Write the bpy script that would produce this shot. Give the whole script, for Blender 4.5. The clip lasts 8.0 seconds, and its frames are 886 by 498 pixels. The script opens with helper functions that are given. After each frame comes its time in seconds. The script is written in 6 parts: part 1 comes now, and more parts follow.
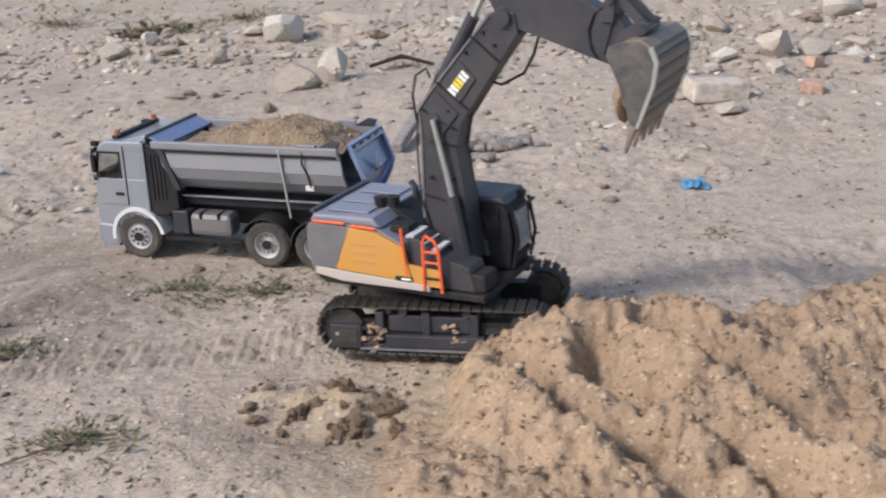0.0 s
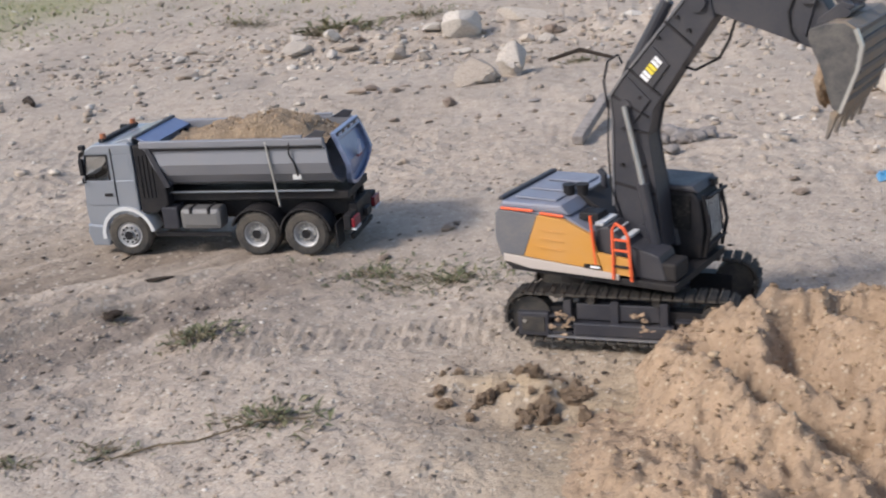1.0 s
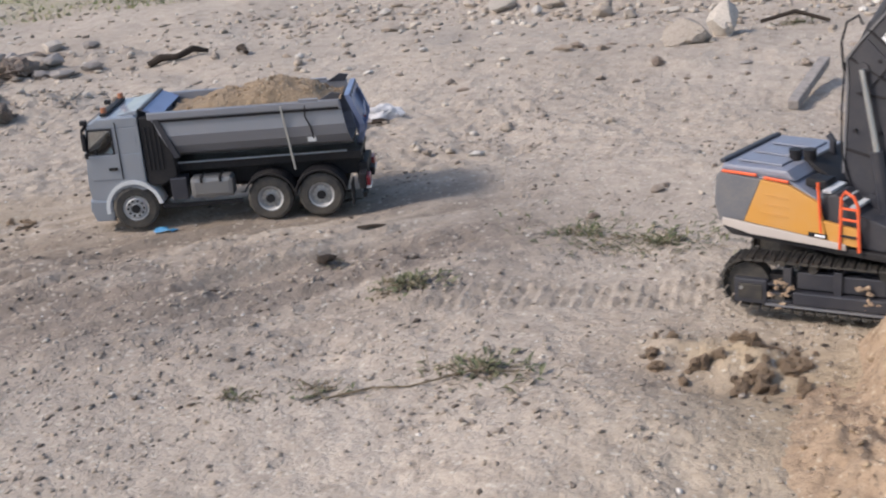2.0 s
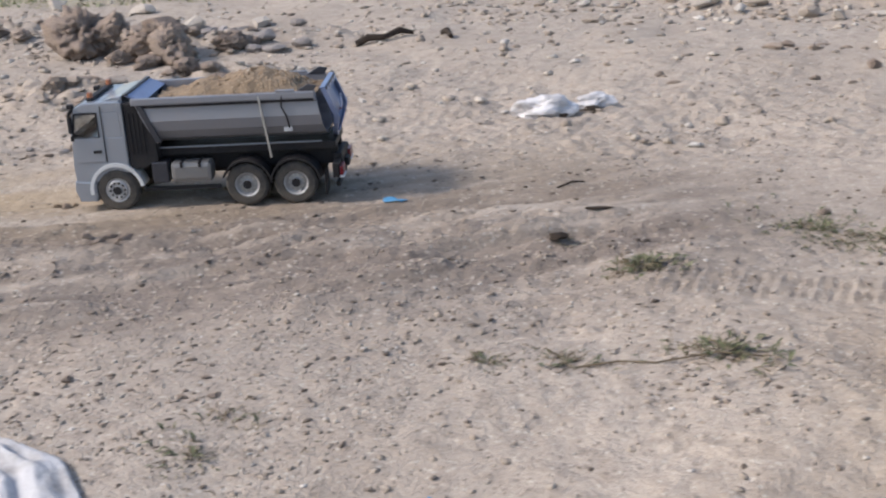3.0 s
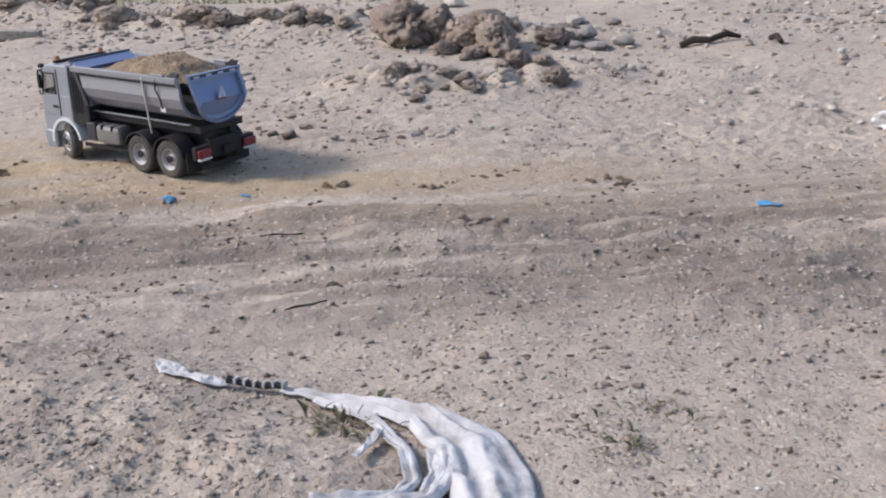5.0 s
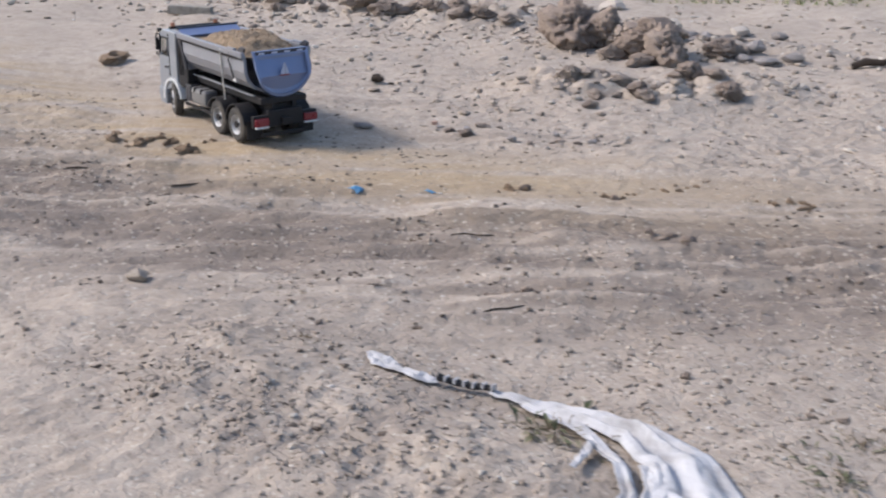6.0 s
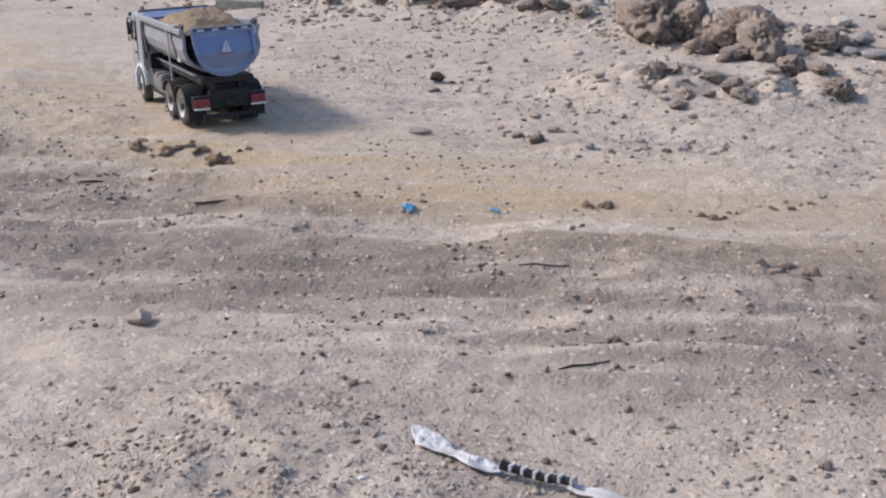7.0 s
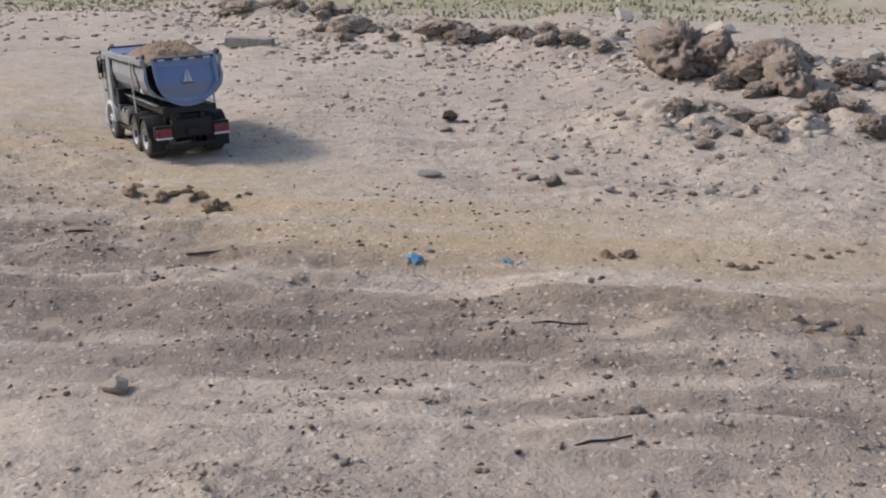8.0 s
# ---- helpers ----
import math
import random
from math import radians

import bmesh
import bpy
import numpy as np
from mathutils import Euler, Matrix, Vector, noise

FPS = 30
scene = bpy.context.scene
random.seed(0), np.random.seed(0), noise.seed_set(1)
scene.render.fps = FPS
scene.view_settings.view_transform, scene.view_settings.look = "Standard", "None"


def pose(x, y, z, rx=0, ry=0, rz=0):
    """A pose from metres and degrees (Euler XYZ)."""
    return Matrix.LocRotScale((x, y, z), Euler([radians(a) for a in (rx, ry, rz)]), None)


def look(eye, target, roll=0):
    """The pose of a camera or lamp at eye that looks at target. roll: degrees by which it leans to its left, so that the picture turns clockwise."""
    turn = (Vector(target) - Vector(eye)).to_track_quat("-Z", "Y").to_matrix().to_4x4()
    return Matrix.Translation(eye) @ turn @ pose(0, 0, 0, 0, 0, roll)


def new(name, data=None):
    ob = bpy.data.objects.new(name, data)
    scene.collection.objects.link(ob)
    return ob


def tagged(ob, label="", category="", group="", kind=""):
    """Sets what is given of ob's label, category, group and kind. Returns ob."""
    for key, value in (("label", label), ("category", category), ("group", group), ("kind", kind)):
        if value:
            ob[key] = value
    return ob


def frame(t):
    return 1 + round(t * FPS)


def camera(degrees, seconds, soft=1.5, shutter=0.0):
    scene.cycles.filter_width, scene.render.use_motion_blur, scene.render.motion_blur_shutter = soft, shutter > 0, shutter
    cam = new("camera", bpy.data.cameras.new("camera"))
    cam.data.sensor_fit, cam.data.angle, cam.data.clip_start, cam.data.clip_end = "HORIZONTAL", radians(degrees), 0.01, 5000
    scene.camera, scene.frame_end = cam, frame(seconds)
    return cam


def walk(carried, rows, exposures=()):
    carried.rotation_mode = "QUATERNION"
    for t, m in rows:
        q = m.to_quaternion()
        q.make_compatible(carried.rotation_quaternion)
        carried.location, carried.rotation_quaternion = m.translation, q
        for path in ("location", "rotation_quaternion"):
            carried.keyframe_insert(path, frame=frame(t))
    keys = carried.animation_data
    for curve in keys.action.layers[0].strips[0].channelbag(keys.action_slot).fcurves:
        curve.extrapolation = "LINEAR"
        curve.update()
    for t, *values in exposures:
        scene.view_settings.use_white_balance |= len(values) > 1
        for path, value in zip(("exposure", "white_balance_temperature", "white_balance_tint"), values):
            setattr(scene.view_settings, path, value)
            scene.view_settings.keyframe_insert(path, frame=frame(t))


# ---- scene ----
cam = camera(40.0, 8.0, soft=2.1, shutter=0.3)
PATH = [
    (0, look((0.0012, 0.0013, 0.7076), (0.0014, 1.8907, 0.0516), -2.65)),
    (0.5, look((-0.0202, -0.0031, 0.6973), (-0.1645, 1.8848, 0.0532), -3.78)),
    (1, look((-0.0301, -0.0068, 0.6935), (-0.3016, 1.8685, 0.0536), -4.70)),
    (1.5, look((-0.0439, -0.0087, 0.6946), (-0.4864, 1.8241, 0.0276), -5.41)),
    (1.7, look((-0.0563, -0.0020, 0.6892), (-0.5504, 1.8159, 0.0175), -5.32)),
    (2.8, look((-0.1708, -0.0945, 0.7036), (-0.8969, 1.6367, 0.0137), -3.41)),
    (3, look((-0.2026, -0.1099, 0.6884), (-0.9804, 1.6057, 0.0163), -3.37)),
    (3.5, look((-0.2984, -0.1403, 0.6535), (-1.2123, 1.5111, -0.0080), -3.82)),
    (4, look((-0.3686, -0.1650, 0.6455), (-1.3734, 1.4359, -0.0086), -4.10)),
    (4.2, look((-0.3803, -0.1857, 0.6562), (-1.4060, 1.4004, -0.0013), -3.78)),
    (5.5, look((-0.4897, -0.2653, 0.6804), (-1.6394, 1.2411, 0.0408), -0.99)),
    (6, look((-0.5491, -0.3365, 0.7177), (-1.7754, 1.0979, 0.0551), 0.56)),
    (6.1, look((-0.6100, -0.2800, 0.6920), (-1.8540, 1.1360, 0.0240), 0.60)),
    (6.2, look((-0.6700, -0.2050, 0.6760), (-1.9350, 1.1840, -0.0090), 0.40)),
    (6.3, look((-0.7250, -0.1450, 0.6550), (-1.9980, 1.2340, -0.0400), 0.35)),
    (6.5, look((-0.7626, -0.0912, 0.6492), (-2.0485, 1.2653, -0.0623), 0.08)),
    (7, look((-0.7848, -0.0547, 0.6471), (-2.0939, 1.3021, -0.0203), -0.53)),
    (7.5, look((-0.8082, -0.0074, 0.6506), (-2.1427, 1.3478, 0.0319), -1.13)),
    (8, look((-0.8725, 0.0707, 0.6260), (-2.2210, 1.4144, 0.0129), -1.19)),
]
walk(cam, PATH, [(0, 0.02, 6480, 10), (1.5, 0.03, 6500, 10), (3.5, 0.08, 6420, 10), (6.0, 0.1, 6280, 11), (7.0, 0.14, 6280, 11), (7.5, 0.1, 6300, 11), (8.0, -0.08, 6580, 9)])

# ---- light ----
SUN_EL, SUN_AZ = 41.0, 238.0            # degrees; azimuth clockwise from +y
world = bpy.data.worlds.new("world")
scene.world = world
world.use_nodes = True
wn, wl = world.node_tree.nodes, world.node_tree.links
sky = wn.new("ShaderNodeTexSky")
sky.sky_type, sky.sun_disc = "NISHITA", False
sky.sun_elevation, sky.sun_rotation = radians(SUN_EL), radians(SUN_AZ)
sky.dust_density = 2.0
wl.new(sky.outputs[0], wn["Background"].inputs[0])
wn["Background"].inputs[1].default_value = 0.21
sun = new("sun", bpy.data.lights.new("sun", "SUN"))
sun.data.energy, sun.data.angle, sun.data.color = 3.1, radians(9.0), (1.0, 0.93, 0.87)
_s = Vector((math.sin(radians(SUN_AZ)) * math.cos(radians(SUN_EL)), math.cos(radians(SUN_AZ)) * math.cos(radians(SUN_EL)), math.sin(radians(SUN_EL))))
sun.matrix_world = look(_s * 20, (0, 0, 0))


# ---- materials ----
def base_material(name):
    m = bpy.data.materials.new(name)
    m.use_nodes = True
    nt = m.node_tree
    return m, nt, nt.nodes["Principled BSDF"]


def noise_node(nt, scale, detail=4.0, rough=0.55, coords="Object"):
    tc = nt.nodes.new("ShaderNodeTexCoord")
    n = nt.nodes.new("ShaderNodeTexNoise")
    n.inputs["Scale"].default_value, n.inputs["Detail"].default_value, n.inputs["Roughness"].default_value = scale, detail, rough
    nt.links.new(tc.outputs[coords], n.inputs["Vector"])
    return n


def ramp(nt, src, stops):
    r = nt.nodes.new("ShaderNodeValToRGB")
    e = r.color_ramp.elements
    while len(e) < len(stops):
        e.new(0.5)
    for k, (p, c) in enumerate(stops):
        e[k].position, e[k].color = p, (*c, 1)
    nt.links.new(src, r.inputs[0])
    return r.outputs[0]


def mix(nt, a, b, fac, mode="MIX"):
    m = nt.nodes.new("ShaderNodeMix")
    m.data_type, m.blend_type = "RGBA", mode
    for socket, v in ((m.inputs[0], fac), (m.inputs[6], a), (m.inputs[7], b)):
        if isinstance(v, (int, float)):
            socket.default_value = v
        elif isinstance(v, tuple):
            socket.default_value = (*v, 1)
        else:
            nt.links.new(v, socket)
    return m.outputs[2]


def bump(nt, bsdf, height, strength, distance):
    b = nt.nodes.new("ShaderNodeBump")
    b.inputs["Strength"].default_value, b.inputs["Distance"].default_value = strength, distance
    nt.links.new(height, b.inputs["Height"])
    nt.links.new(b.outputs[0], bsdf.inputs["Normal"])


def grey(nt, src, lo, hi):
    return ramp(nt, src, [(lo, (0, 0, 0)), (hi, (1, 1, 1))])


def soil_material(name, pale, mid, dark, speck=(0.62, 0.56, 0.48), attribute=False, grain=1.0):
    """Dry crumbly soil: patches, crumbs, pale grit and dark crumbs."""
    m, nt, bsdf = base_material(name)
    big, med, fine = noise_node(nt, 2.2, 5), noise_node(nt, 23 * grain, 5, 0.62), noise_node(nt, 150 * grain, 4, 0.65)
    c = ramp(nt, big.outputs[0], [(0.3, mid), (0.68, pale)])
    c = mix(nt, c, dark, ramp(nt, med.outputs[0], [(0.47, (0, 0, 0)), (0.72, (0.75, 0.75, 0.75))]))
    if attribute:
        at = nt.nodes.new("ShaderNodeAttribute")
        at.attribute_name = "soil"
        sep = nt.nodes.new("ShaderNodeSeparateColor")
        nt.links.new(at.outputs["Color"], sep.inputs[0])
        damp = mix(nt, (0.27, 0.222, 0.186), (0.19, 0.155, 0.13), med.outputs[0])
        c = mix(nt, c, damp, sep.outputs[0])
        clay = mix(nt, (0.46, 0.352, 0.225), (0.35, 0.262, 0.165), med.outputs[0])
        c = mix(nt, c, clay, sep.outputs[1])
        green = mix(nt, (0.23, 0.24, 0.125), (0.34, 0.3, 0.2), grey(nt, med.outputs[0], 0.4, 0.65))
        c = mix(nt, c, green, sep.outputs[2])
    c = mix(nt, c, (0.85, 0.83, 0.8), grey(nt, fine.outputs[0], 0.38, 0.7), "MULTIPLY")
    vor = nt.nodes.new("ShaderNodeTexVoronoi")
    vor.inputs["Scale"].default_value = 190 * grain
    tc = nt.nodes.new("ShaderNodeTexCoord")
    nt.links.new(tc.outputs["Object"], vor.inputs["Vector"])
    lit = nt.nodes.new("ShaderNodeSeparateColor")
    nt.links.new(vor.outputs["Color"], lit.inputs[0])
    c = mix(nt, c, speck, ramp(nt, lit.outputs[0], [(0.955, (0, 0, 0)), (0.965, (0.4, 0.4, 0.4))]))
    c = mix(nt, c, (0.1, 0.08, 0.065), ramp(nt, lit.outputs[1], [(0.96, (0, 0, 0)), (0.97, (0.35, 0.35, 0.35))]))
    nt.links.new(c, bsdf.inputs["Base Color"])
    bsdf.inputs["Roughness"].default_value = 0.95
    bsdf.inputs["Specular IOR Level"].default_value = 0.225
    h = mix(nt, med.outputs[0], fine.outputs[0], 0.4)
    bump(nt, bsdf, h, 0.85, 0.014)
    return m


def island_material(name, stops, rough=0.9, scale=60.0, per_object=False):
    """Stones, clods and crumbs: each piece takes its own tone, with grain on it."""
    m, nt, bsdf = base_material(name)
    if per_object:
        src = nt.nodes.new("ShaderNodeObjectInfo").outputs["Random"]
    else:
        src = nt.nodes.new("ShaderNodeNewGeometry").outputs["Random Per Island"]
    c = ramp(nt, src, stops)
    n, f = noise_node(nt, scale, 6, 0.65), noise_node(nt, scale * 5, 3)
    c = mix(nt, c, (0.5, 0.47, 0.44), ramp(nt, n.outputs[0], [(0.45, (0, 0, 0)), (0.7, (0.8, 0.8, 0.8))]), "MULTIPLY")
    nt.links.new(c, bsdf.inputs["Base Color"])
    bsdf.inputs["Roughness"].default_value = rough
    bsdf.inputs["Specular IOR Level"].default_value = 0.2
    bump(nt, bsdf, mix(nt, n.outputs[0], f.outputs[0], 0.4), 0.7, 0.006)
    return m


def paint(name, colour, rough=0.4, metal=0.0, dust=0.35, coat=0.0, grime=(0.42, 0.34, 0.25), scale=14.0, spec=0.5):
    """Painted metal or plastic with a film of dust in patches and fine scratches."""
    m, nt, bsdf = base_material(name)
    n, f = noise_node(nt, scale, 6, 0.6), noise_node(nt, scale * 14, 3, 0.6)
    k = mix(nt, n.outputs[0], f.outputs[0], 0.35)
    fac = ramp(nt, k, [(0.42, (0, 0, 0)), (0.72, (dust, dust, dust))])
    c = mix(nt, colour, grime, fac)
    nt.links.new(c, bsdf.inputs["Base Color"])
    r = ramp(nt, k, [(0.35, (rough, rough, rough)), (0.7, (min(1, rough + 0.35),) * 3)])
    nt.links.new(r, bsdf.inputs["Roughness"])
    bsdf.inputs["Metallic"].default_value = metal
    bsdf.inputs["Coat Weight"].default_value = coat
    bsdf.inputs["Specular IOR Level"].default_value = spec
    bump(nt, bsdf, f.outputs[0], 0.12, 0.001)
    return m


SOIL = soil_material("dry_soil", (0.47, 0.4, 0.335), (0.39, 0.328, 0.272), (0.28, 0.232, 0.19), attribute=True)
LOAD = soil_material("load_soil", (0.34, 0.255, 0.175), (0.27, 0.2, 0.135), (0.155, 0.112, 0.075), speck=(0.5, 0.42, 0.32), grain=2.0)
HEAP = soil_material("heap_soil", (0.42, 0.308, 0.215), (0.35, 0.25, 0.17), (0.22, 0.155, 0.105), speck=(0.6, 0.52, 0.4), grain=1.3)
CLODM = island_material("clod_soil", [(0.0, (0.26, 0.205, 0.168)), (0.5, (0.34, 0.27, 0.22)), (1.0, (0.42, 0.345, 0.285))], per_object=True, scale=25)
CRUMB = island_material("crumb_soil", [(0.0, (0.2, 0.16, 0.13)), (0.2, (0.33, 0.272, 0.22)), (0.75, (0.42, 0.352, 0.285)), (1.0, (0.5, 0.44, 0.37))], scale=120)
HEAPCRUMB = island_material("heap_crumb", [(0.0, (0.22, 0.15, 0.095)), (0.6, (0.38, 0.275, 0.18)), (0.97, (0.45, 0.34, 0.23)), (1.0, (0.6, 0.53, 0.43))], scale=120)
STONE = island_material("pale_stone", [(0.0, (0.4, 0.335, 0.275)), (0.5, (0.5, 0.44, 0.38)), (1.0, (0.6, 0.56, 0.51))], per_object=True, scale=30)
PEBBLE = island_material("pebble_stone", [(0.0, (0.25, 0.21, 0.175)), (0.5, (0.44, 0.38, 0.315)), (0.85, (0.53, 0.48, 0.42)), (1.0, (0.64, 0.6, 0.55))], scale=90)
GREYSTONE = island_material("grey_rubble", [(0.0, (0.24, 0.215, 0.2)), (1.0, (0.38, 0.345, 0.325))], scale=60, per_object=True)
DARKROT = island_material("dark_debris", [(0.0, (0.03, 0.024, 0.02)), (1.0, (0.075, 0.055, 0.042))], scale=80)
DARKCRUMB = island_material("dark_crumb", [(0.0, (0.08, 0.062, 0.05)), (1.0, (0.22, 0.175, 0.14))], scale=120)
BRICKRED = island_material("fired_clay", [(0.0, (0.42, 0.27, 0.21)), (1.0, (0.46, 0.3, 0.235))], scale=40)
WOODGREY = island_material("weathered_wood", [(0.0, (0.22, 0.2, 0.175)), (1.0, (0.3, 0.27, 0.23))], scale=50)
TWIGM = island_material("dry_twig", [(0.0, (0.12, 0.09, 0.06)), (1.0, (0.3, 0.24, 0.16))], scale=90)
LEAFM = island_material("weed_leaf", [(0.0, (0.075, 0.085, 0.045)), (0.5, (0.14, 0.15, 0.08)), (1.0, (0.28, 0.25, 0.16))], rough=0.7, scale=80)
GRASSM = island_material("far_grass", [(0.0, (0.2, 0.22, 0.1)), (0.6, (0.28, 0.28, 0.15)), (1.0, (0.4, 0.35, 0.23))], rough=0.8, scale=20)
CLOTH = island_material("white_cloth", [(0.0, (0.43, 0.42, 0.43)), (1.0, (0.49, 0.48, 0.485))], rough=0.8, scale=25)
BAGM = island_material("white_bag_film", [(0.0, (0.62, 0.6, 0.6)), (1.0, (0.68, 0.66, 0.66))], rough=0.5, scale=25)
BLUEPLAS = paint("blue_plastic", (0.04, 0.22, 0.42), 0.45, dust=0.35)
SILVER = paint("silver_paint", (0.26, 0.282, 0.32), 0.27, metal=0.35, dust=0.14, coat=0.6)
SILVERLIGHT = paint("light_silver_plastic", (0.6, 0.61, 0.62), 0.4, metal=0.2, dust=0.25)
BEDPAINT = paint("bed_grey_paint", (0.225, 0.23, 0.255), 0.33, metal=0.3, dust=0.12, coat=0.2)
# grey-blue steel, with the blue of the reflected sky put into the colour
STEELBLUE_SKY = paint("steel_blue_sky_paint", (0.165, 0.215, 0.36), 0.3, metal=0.3, dust=0.12, coat=0.3)
BLACK = paint("black_plastic", (0.012, 0.012, 0.015), 0.45, dust=0.06, spec=0.25)
RUBBER = paint("tyre_rubber", (0.03, 0.029, 0.029), 0.85, dust=0.25, scale=40)
RIM = paint("rim_silver", (0.4, 0.4, 0.405), 0.42, metal=0.4, dust=0.25)
STEEL = paint("bare_steel", (0.5, 0.5, 0.49), 0.3, metal=0.9, dust=0.25)
CHARCOAL = paint("charcoal_paint", (0.027, 0.028, 0.037), 0.36, metal=0.0, dust=0.07, spec=0.5, scale=20)
MIDGREY = paint("house_grey_paint", (0.115, 0.117, 0.13), 0.45, dust=0.25, scale=20)
DECK = paint("deck_grey_paint", (0.2, 0.215, 0.27), 0.32, metal=0.2, dust=0.18, scale=20)
YELLOW = paint("amber_yellow_paint", (0.49, 0.235, 0.045), 0.4, dust=0.18, scale=20)
ORANGE = paint("orange_rail_paint", (0.72, 0.1, 0.025), 0.4, dust=0.1)
SKIRT = paint("pale_skirt_paint", (0.42, 0.37, 0.34), 0.5, dust=0.3)
TRACKM = paint("track_steel", (0.032, 0.031, 0.031), 0.6, metal=0.3, dust=0.25, scale=35)
BUCKETM = paint("bucket_steel", (0.17, 0.15, 0.135), 0.5, metal=0.4, dust=0.7, scale=25, grime=(0.4, 0.3, 0.19))
CHEEK = paint("worn_cheek_steel", (0.06, 0.06, 0.065), 0.42, metal=0.4, dust=0.4, scale=45, grime=(0.4, 0.36, 0.3))
REDLENS = paint("red_lens", (0.17, 0.012, 0.022), 0.2, dust=0.1)
WHITEM = paint("white_mark", (0.75, 0.75, 0.76), 0.5, dust=0.15)
MARKM = paint("faded_mark", (0.42, 0.45, 0.56), 0.45, dust=0.2)
YELLOWMARK = paint("yellow_mark", (0.75, 0.6, 0.05), 0.5, dust=0.1)
AMBER = paint("amber_lens", (0.3, 0.1, 0.04), 0.25, dust=0.2)
glass_m, _nt, _b = base_material("dark_glass")
_b.inputs["Base Color"].default_value = (0.8, 0.82, 0.82, 1)
_b.inputs["Transmission Weight"].default_value, _b.inputs["Roughness"].default_value = 1.0, 0.03
GLASS = glass_m
TANK = paint("brushed_tank", (0.2, 0.2, 0.205), 0.36, metal=0.6, dust=0.2)
DARKGLASS = paint("smoked_glass", (0.012, 0.013, 0.015), 0.12, dust=0.1, spec=0.3)


# ---- mesh helpers ----
def part(name, bm, material, parent=None, label="", smooth=False):
    me = bpy.data.meshes.new(name)
    bmesh.ops.recalc_face_normals(bm, faces=bm.faces[:])
    bm.to_mesh(me)
    bm.free()
    me.materials.append(material)
    if smooth:
        me.shade_smooth()
    ob = new(name, me)
    if parent is not None:
        ob.parent = parent
    return tagged(ob, label)


def root(name, label, category, group="", m=None):
    ob = new(name)
    ob.empty_display_size = 0.05
    if m is not None:
        ob.matrix_basis = m
    return tagged(ob, label, category, group)


def box(bm, x0, x1, y0, y1, z0, z1, bev=0.0, m=None):
    r = bmesh.ops.create_cube(bm, size=1)
    vs = r["verts"]
    for v in vs:
        v.co = Vector(((x0 + x1) / 2 + v.co.x * (x1 - x0), (y0 + y1) / 2 + v.co.y * (y1 - y0), (z0 + z1) / 2 + v.co.z * (z1 - z0)))
    if m is not None:
        bmesh.ops.transform(bm, matrix=m, verts=vs)
    if bev:
        es = list({e for v in vs for e in v.link_edges})
        bmesh.ops.bevel(bm, geom=es, offset=bev, segments=2, affect="EDGES", profile=0.6)
    return bm


def prism(bm, pts, y0, y1, bev=0.0):
    """A profile of (x, z) points, extruded from y0 to y1."""
    a = [bm.verts.new((x, y0, z)) for x, z in pts]
    b = [bm.verts.new((x, y1, z)) for x, z in pts]
    fs = [bm.faces.new(a), bm.faces.new(b[::-1])]
    n = len(pts)
    for i in range(n):
        fs.append(bm.faces.new((a[i], b[i], b[(i + 1) % n], a[(i + 1) % n])))
    if bev:
        es = list({e for f in fs[:2] for e in f.edges})
        bmesh.ops.bevel(bm, geom=es, offset=bev, segments=2, affect="EDGES", profile=0.6)
    return bm


def rod(bm, a, b, r, n=10, r2=None):
    a, b = Vector(a), Vector(b)
    d = b - a
    m = Matrix.Translation((a + b) / 2) @ d.to_track_quat("Z", "Y").to_matrix().to_4x4()
    bmesh.ops.create_cone(bm, cap_ends=True, segments=n, radius1=r, radius2=r if r2 is None else r2, depth=d.length, matrix=m)
    return bm


def tube(bm, pts, r, n=8):
    """A bent pipe along points."""
    rings = []
    pts = [Vector(p) for p in pts]
    for i, p in enumerate(pts):
        d = (pts[min(i + 1, len(pts) - 1)] - pts[max(i - 1, 0)]).normalized()
        u = d.orthogonal().normalized() if i == 0 else (rings[-1][1] - d * rings[-1][1].dot(d)).normalized()
        w = d.cross(u)
        rr = r[i] if isinstance(r, (list, tuple)) else r
        rings.append(([bm.verts.new(p + (u * math.cos(t) + w * math.sin(t)) * rr) for t in [2 * math.pi * k / n for k in range(n)]], u))
    for (a, _), (b, _) in zip(rings, rings[1:]):
        for k in range(n):
            bm.faces.new((a[k], a[(k + 1) % n], b[(k + 1) % n], b[k]))
    bm.faces.new(rings[0][0][::-1])
    bm.faces.new(rings[-1][0])
    return bm


def mesh_object(name, verts, faces, material, smooth=False):
    me = bpy.data.meshes.new(name)
    me.from_pydata([tuple(v) for v in verts], [], [tuple(f) for f in faces])
    me.materials.append(material)
    if smooth:
        me.shade_smooth()
    me.update()
    return new(name, me)


# ---- ground ----
TABLES = {}


def lattice(x, y, scale, seed):
    """Smooth noise in -1..1 over the plan."""
    if seed not in TABLES:
        TABLES[seed] = np.random.default_rng(seed).uniform(-1, 1, (256, 256))
    g = TABLES[seed]
    u, v = np.asarray(x) / scale + 37.3, np.asarray(y) / scale + 91.7
    i, j = np.floor(u).astype(int), np.floor(v).astype(int)
    a, b = u - i, v - j
    a, b = a * a * a * (a * (a * 6 - 15) + 10), b * b * b * (b * (b * 6 - 15) + 10)
    i, j, i1, j1 = i % 256, j % 256, (i + 1) % 256, (j + 1) % 256
    return (g[i, j] * (1 - a) + g[i1, j] * a) * (1 - b) + (g[i, j1] * (1 - a) + g[i1, j1] * a) * b


